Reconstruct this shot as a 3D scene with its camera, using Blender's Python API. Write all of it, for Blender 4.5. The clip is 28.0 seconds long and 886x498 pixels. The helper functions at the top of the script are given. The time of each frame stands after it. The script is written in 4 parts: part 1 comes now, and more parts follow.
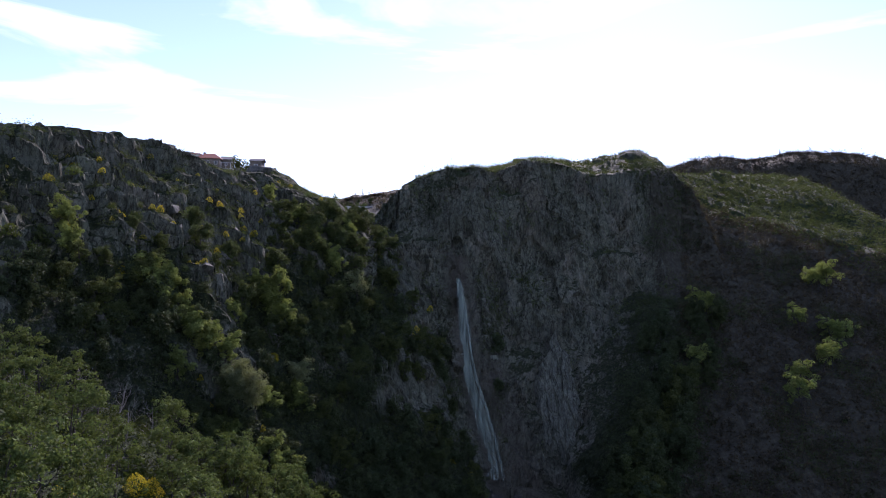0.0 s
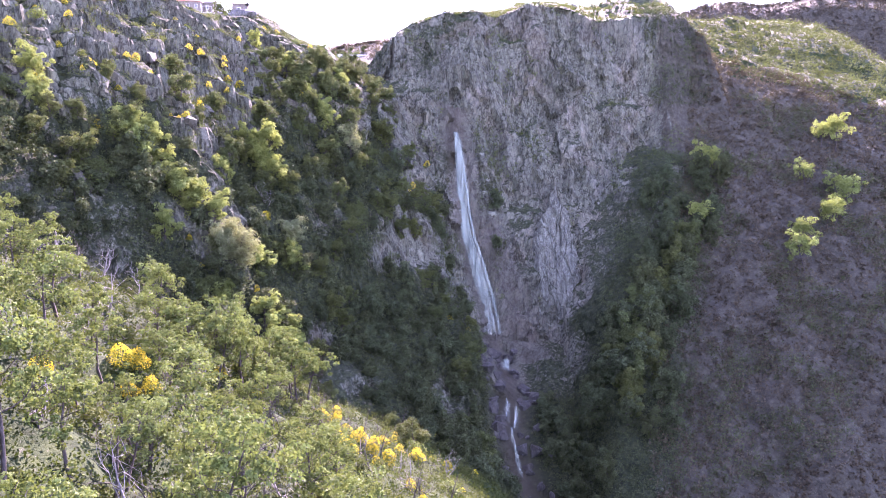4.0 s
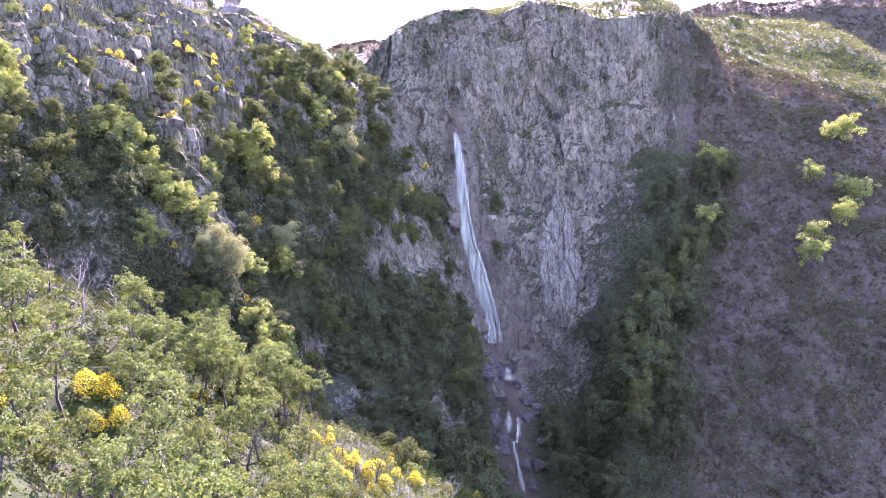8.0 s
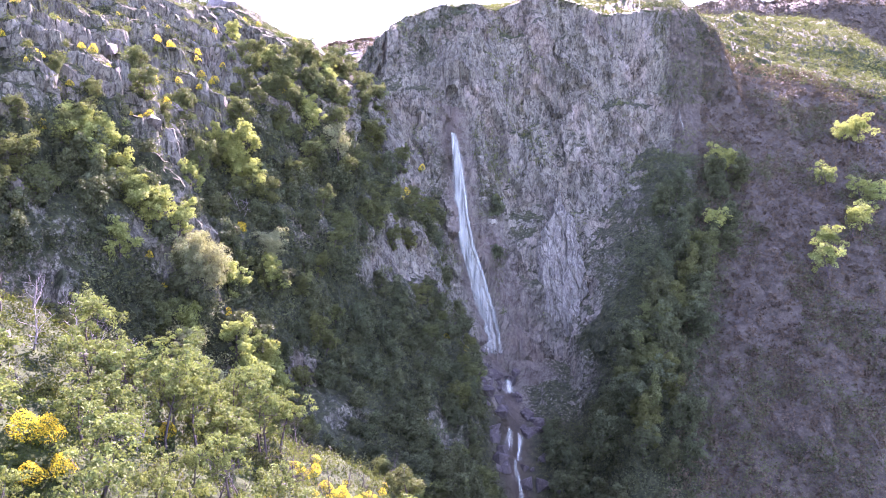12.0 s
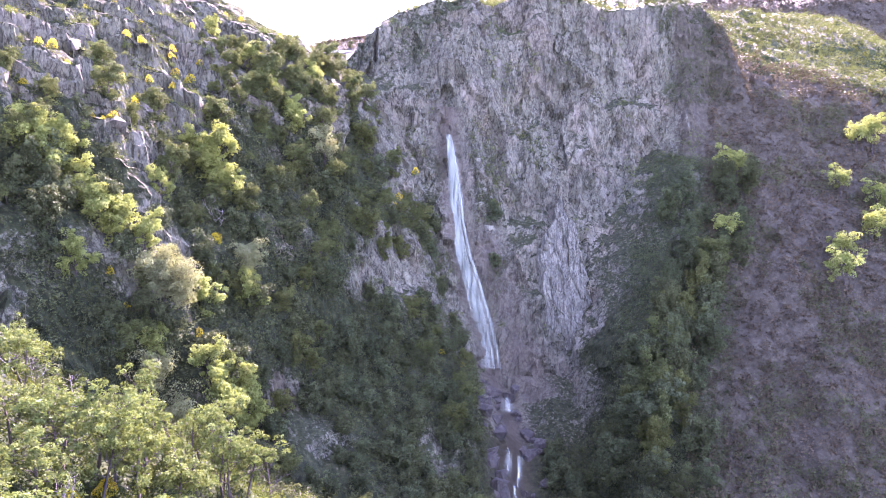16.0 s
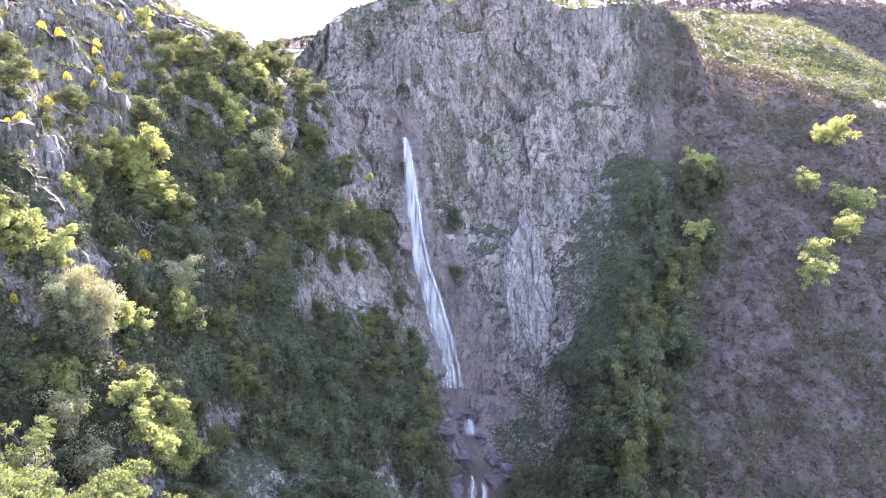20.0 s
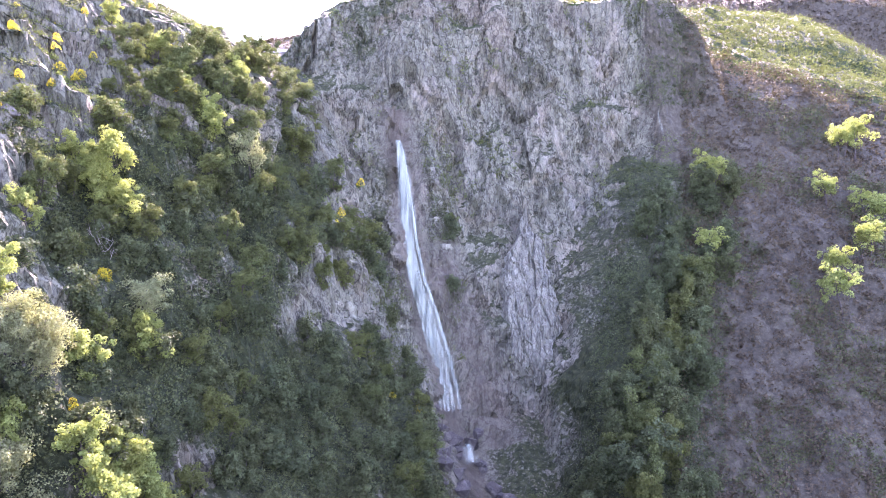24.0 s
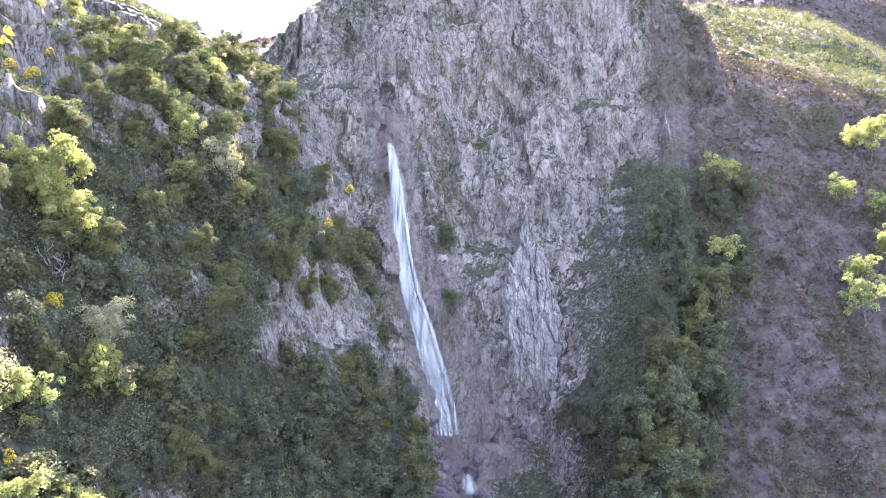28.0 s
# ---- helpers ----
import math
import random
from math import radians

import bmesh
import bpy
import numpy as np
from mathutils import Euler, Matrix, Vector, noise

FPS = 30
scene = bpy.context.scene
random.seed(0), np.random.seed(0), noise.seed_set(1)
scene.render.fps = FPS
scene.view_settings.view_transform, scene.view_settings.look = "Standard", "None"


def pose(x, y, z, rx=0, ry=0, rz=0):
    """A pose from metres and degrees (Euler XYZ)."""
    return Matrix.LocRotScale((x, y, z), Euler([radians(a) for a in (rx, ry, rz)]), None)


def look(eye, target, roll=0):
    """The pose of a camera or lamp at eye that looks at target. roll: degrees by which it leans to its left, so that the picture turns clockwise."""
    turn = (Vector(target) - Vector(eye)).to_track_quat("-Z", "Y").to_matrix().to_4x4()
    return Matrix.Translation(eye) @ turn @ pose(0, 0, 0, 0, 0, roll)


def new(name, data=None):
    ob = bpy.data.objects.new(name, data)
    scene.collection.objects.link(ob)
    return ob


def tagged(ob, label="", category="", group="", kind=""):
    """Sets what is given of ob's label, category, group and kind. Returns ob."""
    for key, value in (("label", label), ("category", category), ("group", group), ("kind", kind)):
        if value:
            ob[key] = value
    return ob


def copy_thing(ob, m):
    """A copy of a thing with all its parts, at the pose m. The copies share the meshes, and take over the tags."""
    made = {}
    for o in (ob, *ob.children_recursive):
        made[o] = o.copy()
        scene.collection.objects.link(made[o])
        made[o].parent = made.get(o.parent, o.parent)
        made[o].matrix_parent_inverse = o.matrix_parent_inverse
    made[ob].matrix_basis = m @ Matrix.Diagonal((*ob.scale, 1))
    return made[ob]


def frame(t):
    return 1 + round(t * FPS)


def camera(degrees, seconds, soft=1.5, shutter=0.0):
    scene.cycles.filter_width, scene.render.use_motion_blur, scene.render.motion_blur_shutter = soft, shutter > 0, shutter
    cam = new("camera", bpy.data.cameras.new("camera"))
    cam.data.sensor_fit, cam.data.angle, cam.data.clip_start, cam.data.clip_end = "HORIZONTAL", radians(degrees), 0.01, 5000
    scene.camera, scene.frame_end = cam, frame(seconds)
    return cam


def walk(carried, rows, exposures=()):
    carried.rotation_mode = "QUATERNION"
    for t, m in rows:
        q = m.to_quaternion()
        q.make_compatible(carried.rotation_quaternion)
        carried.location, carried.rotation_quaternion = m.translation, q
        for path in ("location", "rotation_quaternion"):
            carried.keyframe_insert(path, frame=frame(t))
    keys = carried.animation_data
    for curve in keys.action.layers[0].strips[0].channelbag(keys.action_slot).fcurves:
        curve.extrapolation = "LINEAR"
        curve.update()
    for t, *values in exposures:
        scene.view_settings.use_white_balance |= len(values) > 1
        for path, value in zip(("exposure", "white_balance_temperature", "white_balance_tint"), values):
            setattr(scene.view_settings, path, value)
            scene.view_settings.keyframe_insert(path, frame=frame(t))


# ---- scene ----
cam = camera(61.21, 28.0, soft=1.0)
# seconds, eye, tilt, turn, roll
PATH = [
    (0, 1.09, -4.78, 69.04, 90.66, 2.66, 1.12),
    (0.5, 1.03, -4.07, 69.13, 89.51, 2.60, 1.15),
    (1, 0.96, -3.34, 69.21, 86.15, 2.47, 1.17),
    (1.5, 0.88, -2.58, 69.27, 82.44, 2.36, 1.20),
    (2, 0.81, -1.82, 69.31, 79.65, 2.26, 1.21),
    (2.5, 0.73, -1.05, 69.34, 79.43, 2.24, 1.22),
    (3, 0.65, -0.29, 69.35, 79.41, 2.20, 1.22),
    (5.5, 0.29, 3.47, 69.35, 79.42, 2.06, 1.22),
    (6, 0.22, 4.26, 69.34, 79.43, 2.05, 1.22),
    (7, 0.09, 5.92, 69.32, 79.43, 1.99, 1.23),
    (8, -0.05, 7.68, 69.29, 79.44, 1.96, 1.26),
    (9, -0.18, 9.57, 69.27, 79.44, 1.91, 1.29),
    (10, -0.29, 11.57, 69.24, 79.42, 1.83, 1.32),
    (11, -0.34, 13.68, 69.22, 79.41, 1.78, 1.33),
    (12, -0.30, 15.88, 69.22, 79.40, 1.77, 1.32),
    (12.5, -0.25, 17.02, 69.22, 79.41, 1.76, 1.31),
    (14.5, -0.01, 21.90, 69.25, 79.38, 1.70, 1.26),
    (15, 0.05, 23.18, 69.27, 79.36, 1.67, 1.25),
    (16, 0.12, 25.80, 69.33, 79.39, 1.62, 1.25),
    (17, 0.10, 28.46, 69.40, 79.40, 1.35, 1.28),
    (17.5, 0.07, 29.79, 69.42, 79.43, 1.04, 1.29),
    (18, 0.03, 31.11, 69.43, 79.42, 0.72, 1.31),
    (18.5, -0.01, 32.41, 69.43, 79.46, -0.04, 1.32),
    (19, -0.05, 33.71, 69.42, 79.52, -1.45, 1.33),
    (19.5, -0.08, 35.00, 69.40, 79.54, -1.59, 1.34),
    (20, -0.09, 36.30, 69.38, 79.57, -1.66, 1.34),
    (21, -0.08, 38.91, 69.33, 79.58, -1.74, 1.31),
    (21.5, -0.06, 40.23, 69.31, 79.60, -1.77, 1.29),
    (23.5, 0.02, 45.65, 69.24, 79.64, -1.95, 1.19),
    (24, 0.04, 47.02, 69.24, 79.69, -2.00, 1.16),
    (25, 0.04, 49.76, 69.23, 79.70, -2.14, 1.11),
    (26, -0.00, 52.48, 69.23, 79.75, -2.28, 1.06),
    (27, -0.08, 55.15, 69.24, 79.77, -2.43, 1.02),
    (28, -0.15, 57.71, 69.25, 79.77, -2.57, 0.98),
]
walk(cam, [(t, pose(x, y, z, 90, 0, turn) @ pose(0, 0, 0, tilt - 90) @ pose(0, 0, 0, 0, 0, roll)) for t, x, y, z, tilt, turn, roll in PATH],
     [(0, 0.65, 5750, 36), (1.1, 1.0, 5750, 38), (1.4, 1.5, 5850, 38), (1.8, 2.35, 5800, 46), (2.4, 3.3, 5950, 57), (3.0, 3.55, 6000, 61),
      (6.0, 3.75, 6030, 65), (12.0, 3.97, 6050, 66), (18.0, 4.18, 6130, 65), (20.0, 4.2, 6130, 60), (28.0, 4.36, 6150, 58)])

# ---------------------------------------------------------------- light
SUN_ELEVATION, SUN_TURN = radians(30.0), radians(10.8)
sun = new("sun", bpy.data.lights.new("sun", "SUN"))
sun.data.energy, sun.data.angle, sun.data.color = 4.5, radians(0.53), (1.0, 0.92, 0.80)
to_sun = Vector((math.sin(SUN_TURN) * math.cos(SUN_ELEVATION), math.cos(SUN_TURN) * math.cos(SUN_ELEVATION), math.sin(SUN_ELEVATION)))
sun.matrix_world = look(to_sun * 400, (0, 0, 0))

world = bpy.data.worlds.new("sky")
scene.world = world
world.use_nodes = True
wn, wl = world.node_tree.nodes, world.node_tree.links
wn.clear()
sky = wn.new("ShaderNodeTexSky")
sky.sky_type, sky.sun_disc = "NISHITA", False
sky.sun_elevation, sky.sun_rotation = SUN_ELEVATION, SUN_TURN
sky.altitude, sky.air_density, sky.dust_density, sky.ozone_density = 900, 1.0, 0.2, 1.0
# thin streaks of cirrus
wc = wn.new("ShaderNodeTexCoord")
wm = wn.new("ShaderNodeMapping")
wm.inputs["Rotation"].default_value = (radians(12), radians(14), radians(8))
wm.inputs["Scale"].default_value = (1.1, 1.0, 6.5)
wno = wn.new("ShaderNodeTexNoise")
wno.inputs["Scale"].default_value, wno.inputs["Detail"].default_value, wno.inputs["Roughness"].default_value = 2.1, 8, 0.55
wno.inputs["Distortion"].default_value = 0.6
wr = wn.new("ShaderNodeValToRGB")
wr.color_ramp.elements[0].position, wr.color_ramp.elements[1].position = 0.54, 0.78
wr.color_ramp.elements[0].color = (0.04, 0.04, 0.04, 1)
wx = wn.new("ShaderNodeMix")
wx.data_type = "RGBA"
wx.inputs["B"].default_value = (8.0, 8.2, 8.4, 1)
wb = wn.new("ShaderNodeBackground")
wb.inputs["Strength"].default_value = 0.132
wo = wn.new("ShaderNodeOutputWorld")
wl.new(wc.outputs["Generated"], wm.inputs["Vector"])
wl.new(wm.outputs["Vector"], wno.inputs["Vector"])
wl.new(wno.outputs["Fac"], wr.inputs["Fac"])
wl.new(wr.outputs["Color"], wx.inputs["Factor"])
wl.new(sky.outputs["Color"], wx.inputs["A"])
wl.new(wx.outputs["Result"], wb.inputs["Color"])
wl.new(wb.outputs["Background"], wo.inputs["Surface"])


# ---------------------------------------------------------------- materials
class Nodes:
    """A small writer of node materials."""

    def __init__(self, name):
        self.mat = bpy.data.materials.new(name)
        self.mat.use_nodes = True
        self.tree = self.mat.node_tree
        self.tree.nodes.clear()
        self.out = self.add("ShaderNodeOutputMaterial")
        self.place = self.add("ShaderNodeTexCoord").outputs["Object"]

    def add(self, kind, **values):
        node = self.tree.nodes.new(kind)
        for key, value in values.items():
            if hasattr(value, "is_output"):
                self.tree.links.new(value, node.inputs[key.replace("_", " ")])
            else:
                node.inputs[key.replace("_", " ")].default_value = value
        return node

    def stretched(self, scale):
        node = self.add("ShaderNodeMapping", Vector=self.place)
        node.inputs["Scale"].default_value = scale
        return node.outputs["Vector"]

    def noise(self, scale, detail=4, rough=0.55, vector=None):
        return self.add("ShaderNodeTexNoise", Vector=vector or self.place, Scale=scale, Detail=detail, Roughness=rough).outputs["Fac"]

    def ramp(self, fac, *stops):
        node = self.add("ShaderNodeValToRGB", Fac=fac)
        while len(node.color_ramp.elements) < len(stops):
            node.color_ramp.elements.new(0.5)
        for e, (p, c) in zip(node.color_ramp.elements, stops):
            e.position, e.color = p, (*c, 1) if isinstance(c, tuple) else (c, c, c, 1)
        return node.outputs["Color"]

    def mix(self, fac, a, b, blend="MIX"):
        node = self.tree.nodes.new("ShaderNodeMix")
        node.data_type, node.blend_type = "RGBA", blend
        for key, value in (("Factor", fac), ("A", a), ("B", b)):
            if hasattr(value, "is_output"):
                self.tree.links.new(value, node.inputs[key])
            else:
                node.inputs[key].default_value = (*value, 1) if isinstance(value, tuple) else value
        return node.outputs["Result"]

    def math(self, how, a, b=0.0):
        node = self.tree.nodes.new("ShaderNodeMath")
        node.operation = how
        for n, value in enumerate((a, b)):
            if hasattr(value, "is_output"):
                self.tree.links.new(value, node.inputs[n])
            else:
                node.inputs[n].default_value = value
        return node.outputs[0]

    def attribute(self, name):
        node = self.tree.nodes.new("ShaderNodeAttribute")
        node.attribute_name = name
        return node.outputs["Fac"]

    def bump(self, height, strength=0.5, distance=0.2):
        return self.add("ShaderNodeBump", Height=height, Strength=strength, Distance=distance).outputs["Normal"]

    def done(self, shader):
        self.tree.links.new(shader, self.out.inputs["Surface"])
        return self.mat


def leaf_material(name, dark, light, glow=0.45):
    """Leaves: each cluster of its own tone, letting light through."""
    n = Nodes(name)
    island = n.add("ShaderNodeNewGeometry").outputs["Random Per Island"]
    whole = n.add("ShaderNodeObjectInfo").outputs["Random"]
    tone = n.mix(n.math("ADD", n.math("MULTIPLY", island, 0.5), 0.25), dark, light)
    tone = n.mix(n.math("MULTIPLY", whole, 0.45), tone, tuple(0.5 * (a + b) * f for a, b, f in zip(dark, light, (1.25, 1.0, 0.7))))
    clump = n.math("ADD", n.math("MULTIPLY", n.attribute("tone"), 0.45), 1.0)
    tone = n.mix(1.0, tone, clump, "MULTIPLY")
    front = n.add("ShaderNodeBsdfPrincipled", Base_Color=tone, Roughness=0.7)
    front.inputs["Specular IOR Level"].default_value = 0.06
    back = n.add("ShaderNodeBsdfTranslucent", Color=n.mix(0.5, tone, (light[0] * 1.25, light[1] * 1.2, light[2] * 0.6)))
    both = n.add("ShaderNodeMixShader", Fac=glow)
    n.tree.links.new(front.outputs[0], both.inputs[1])
    n.tree.links.new(back.outputs[0], both.inputs[2])
    return n.done(both.outputs[0])


def bark_material(name, dark, light):
    n = Nodes(name)
    tone = n.ramp(n.noise(3.0, 6, 0.65, n.stretched((3, 3, 0.7))), (0.3, dark), (0.7, light))
    shader = n.add("ShaderNodeBsdfPrincipled", Base_Color=tone, Roughness=0.9, Normal=n.bump(n.noise(9, 4), 0.6, 0.05))
    shader.inputs["Specular IOR Level"].default_value = 0.12
    return n.done(shader.outputs[0])


def ground_material():
    n = Nodes("mountain_ground")
    upright = n.stretched((1.0, 1.0, 0.42))
    # schist and granite: facets of their own tone, upright fractures, lichen and rust
    bent = n.add("ShaderNodeVectorMath")
    n.tree.links.new(n.stretched((0.42, 0.42, 0.15)), bent.inputs[0])
    waver = n.add("ShaderNodeVectorMath")
    waver.operation = "SCALE"
    waver.inputs["Scale"].default_value = 0.38
    n.tree.links.new(n.add("ShaderNodeTexNoise", Vector=n.place, Scale=0.6, Detail=4.0, Roughness=0.5).outputs["Color"], waver.inputs[0])
    n.tree.links.new(waver.outputs[0], bent.inputs[1])
    facet = n.add("ShaderNodeTexVoronoi", Vector=bent.outputs[0], Scale=1.6)
    crack = n.add("ShaderNodeTexVoronoi", Vector=bent.outputs[0], Scale=1.6)
    crack.feature = "DISTANCE_TO_EDGE"
    split = n.add("ShaderNodeTexVoronoi", Vector=bent.outputs[0], Scale=5.0)
    split.feature = "DISTANCE_TO_EDGE"
    chip = n.add("ShaderNodeTexVoronoi", Vector=bent.outputs[0], Scale=5.0)
    grain = n.noise(4.5, 7, 0.72, n.stretched((1.2, 1.2, 0.6)))
    large = n.add("ShaderNodeSeparateColor", Color=facet.outputs["Color"]).outputs[0]
    little = n.add("ShaderNodeSeparateColor", Color=chip.outputs["Color"]).outputs[1]
    shade = n.math("ADD", n.math("MULTIPLY", large, 0.18), n.math("ADD", n.math("MULTIPLY", little, 0.16), n.math("MULTIPLY", grain, 0.66)))
    rock = n.ramp(shade, (0.26, (0.078, 0.084, 0.056)), (0.45, (0.107, 0.115, 0.078)), (0.60, (0.130, 0.138, 0.095)), (0.80, (0.172, 0.180, 0.128)))
    lichen = n.ramp(n.noise(1.9, 8, 0.75), (0.58, 0.0), (0.62, 1.0))
    rock = n.mix(n.math("MULTIPLY", lichen, 0.22), rock, (0.28, 0.275, 0.22))
    rust = n.ramp(n.noise(0.09, 5, 0.6), (0.50, 0.0), (0.66, 1.0))
    rock = n.mix(n.math("MULTIPLY", rust, 0.26), rock, (0.18, 0.136, 0.095))
    stain = n.ramp(n.noise(0.8, 6, 0.65, n.stretched((1.0, 0.5, 0.07))), (0.46, 0.45), (0.58, 1.0))
    rock = n.mix(0.32, rock, stain, "MULTIPLY")
    joints = n.mix(1.0, n.ramp(crack.outputs["Distance"], (0.0, 0.2), (0.035, 1.0)), n.ramp(split.outputs["Distance"], (0.0, 0.5), (0.05, 1.0)), "MULTIPLY")
    rock = n.mix(0.3, rock, joints, "MULTIPLY")
    # dark seams where the rock has split, at two sizes
    for scale, width, depth, stretch in ((0.45, 0.030, 0.30, (1.0, 0.7, 0.35)), (1.3, 0.045, 0.45, (1.0, 0.8, 0.5))):
        seam = n.math("ABSOLUTE", n.math("SUBTRACT", n.noise(scale, 5, 0.6, n.stretched(stretch)), 0.5))
        rock = n.mix(1.0, rock, n.ramp(seam, (0.0, depth), (width, 1.0)), "MULTIPLY")
    broad = n.ramp(n.noise(0.07, 4, 0.6, n.stretched((1.3, 1.3, 0.6))), (0.36, 0.74), (0.64, 1.08))
    rock = n.mix(1.0, rock, broad, "MULTIPLY")
    pale = n.ramp(n.noise(0.13, 6, 0.62, n.stretched((1.6, 1.6, 0.5))), (0.55, 0.0), (0.66, 1.0))
    rock = n.mix(n.math("MULTIPLY", pale, 0.2), rock, n.mix(grain, (0.17, 0.162, 0.13), (0.34, 0.33, 0.27)))
    # moss and low herbs between the blocks, undergrowth shadow darkened into their tone
    herb = n.ramp(n.noise(1.1, 7, 0.65), (0.35, (0.009, 0.013, 0.006)), (0.55, (0.022, 0.029, 0.012)), (0.72, (0.048, 0.055, 0.023)))
    heath = n.ramp(n.noise(0.9, 8, 0.7), (0.32, (0.019, 0.0185, 0.013)), (0.52, (0.042, 0.041, 0.028)), (0.72, (0.082, 0.079, 0.054)))
    turf = n.ramp(n.noise(0.5, 8, 0.65), (0.3, (0.006, 0.011, 0.002)), (0.5, (0.014, 0.025, 0.005)), (0.72, (0.032, 0.045, 0.010)))
    speckle = n.noise(1.5, 9, 0.78)

    def cover(attr, width=0.07):
        fac = n.math("ADD", n.attribute(attr), n.math("MULTIPLY", n.math("SUBTRACT", speckle, 0.5), 1.6))
        return n.ramp(fac, (0.5 - width, 0.0), (0.5 + width, 1.0))

    tone = n.mix(cover("herb"), rock, herb)
    tone = n.mix(cover("heath"), tone, heath)
    tone = n.mix(cover("turf"), tone, turf)
    wet = n.attribute("wet")
    tone = n.mix(n.math("MULTIPLY", wet, 0.75), tone, (0.040, 0.034, 0.023))
    height = n.math("ADD", n.math("ADD", n.math("MULTIPLY", large, 1.0), n.math("MULTIPLY", little, 0.5)), n.math("ADD", n.math("MULTIPLY", joints, 0.35), n.math("ADD", n.math("MULTIPLY", grain, 0.28), n.math("MULTIPLY", speckle, 1.0))))
    shader = n.add("ShaderNodeBsdfPrincipled", Base_Color=tone, Roughness=n.math("SUBTRACT", 0.88, n.math("MULTIPLY", wet, 0.28)), Normal=n.bump(height, 0.42, 0.5))
    shader.inputs["Specular IOR Level"].default_value = 0.12
    return n.done(shader.outputs[0])


def rock_material(name, low, mid, high):
    n = Nodes(name)
    grain = n.noise(1.0, 9, 0.7, n.stretched((1.6, 1.6, 0.25)))
    broad = n.noise(0.3, 5, 0.6, n.stretched((1.4, 1.4, 0.5)))
    rock = n.ramp(n.math("ADD", n.math("MULTIPLY", grain, 0.6), n.math("MULTIPLY", broad, 0.4)), (0.34, low), (0.5, mid), (0.68, high))
    lichen = n.ramp(n.noise(2.2, 8, 0.72), (0.6, 0.0), (0.66, 1.0))
    rock = n.mix(n.math("MULTIPLY", lichen, 0.3), rock, (0.42, 0.41, 0.37))
    bent = n.add("ShaderNodeVectorMath")
    n.tree.links.new(n.stretched((0.8, 0.8, 0.2)), bent.inputs[0])
    n.tree.links.new(n.add("ShaderNodeTexNoise", Vector=n.place, Scale=0.5, Detail=6.0).outputs["Color"], bent.inputs[1])
    crack = n.add("ShaderNodeTexVoronoi", Vector=bent.outputs[0], Scale=1.3)
    crack.feature = "DISTANCE_TO_EDGE"
    joints = n.ramp(crack.outputs["Distance"], (0.0, 0.35), (0.05, 1.0))
    rock = n.mix(0.6, rock, joints, "MULTIPLY")
    for scale, width, depth in ((0.6, 0.03, 0.4), (1.6, 0.045, 0.5)):
        seam = n.math("ABSOLUTE", n.math("SUBTRACT", n.noise(scale, 5, 0.6, n.stretched((1.0, 0.7, 0.3))), 0.5))
        rock = n.mix(1.0, rock, n.ramp(seam, (0.0, depth), (width, 1.0)), "MULTIPLY")
    height = n.math("ADD", grain, n.math("ADD", n.math("MULTIPLY", joints, 0.3), n.math("MULTIPLY", n.noise(5, 5, 0.7), 0.3)))
    return n.done(n.add("ShaderNodeBsdfPrincipled", Base_Color=rock, Roughness=0.85, Normal=n.bump(height, 0.8, 0.5)).outputs[0])


def water_material():
    n = Nodes("falling_water")
    streak = n.noise(1.0, 5, 0.6, n.stretched((6.5, 0.11, 0.11)))
    gush = n.noise(0.35, 3, 0.5)
    white = n.ramp(streak, (0.3, (0.24, 0.31, 0.24)), (0.65, (0.44, 0.54, 0.42)))
    body = n.add("ShaderNodeBsdfPrincipled", Base_Color=white, Roughness=0.6)
    thin = n.add("ShaderNodeBsdfTransparent")
    cover = n.math("MULTIPLY", n.ramp(streak, (0.36, 0.02), (0.66, 0.29)), n.ramp(gush, (0.3, 0.55), (0.65, 1.0)))
    both = n.add("ShaderNodeMixShader", Fac=cover)
    n.tree.links.new(thin.outputs[0], both.inputs[1])
    n.tree.links.new(body.outputs[0], both.inputs[2])
    return n.done(both.outputs[0])


def plain_material(name, low, high, rough=0.7, scale=6.0, metal=0.0):
    n = Nodes(name)
    tone = n.ramp(n.noise(scale, 6, 0.6), (0.3, low), (0.7, high))
    shader = n.add("ShaderNodeBsdfPrincipled", Base_Color=tone, Roughness=rough, Metallic=metal, Normal=n.bump(n.noise(scale * 4, 4), 0.3, 0.02))
    return n.done(shader.outputs[0])


GROUND = ground_material()
SLAB = rock_material("pale_granite", (0.081, 0.087, 0.060), (0.133, 0.143, 0.099), (0.192, 0.204, 0.146))
BOULDER = rock_material("weathered_boulder", (0.052, 0.050, 0.038), (0.088, 0.085, 0.064), (0.140, 0.135, 0.104))
WET_ROCK = rock_material("wet_dark_rock", (0.024, 0.0225, 0.017), (0.046, 0.044, 0.034), (0.080, 0.077, 0.060))
WATER = water_material()
# lighter copy of the oak leaves: sunlight put into the leaf colour
LIT_LEAF = leaf_material("sunlit_tone_leaves", (0.048, 0.070, 0.022), (0.225, 0.285, 0.086), 0.38)
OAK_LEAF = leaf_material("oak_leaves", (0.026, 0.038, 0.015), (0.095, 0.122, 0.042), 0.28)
FRESH_LEAF = leaf_material("fresh_leaves", (0.014, 0.027, 0.008), (0.140, 0.190, 0.058), 0.27)
DARK_LEAF = leaf_material("evergreen_leaves", (0.022, 0.033, 0.016), (0.066, 0.088, 0.040), 0.2)
PALE_LEAF = leaf_material("silvery_leaves", (0.070, 0.086, 0.042), (0.20, 0.235, 0.118), 0.3)
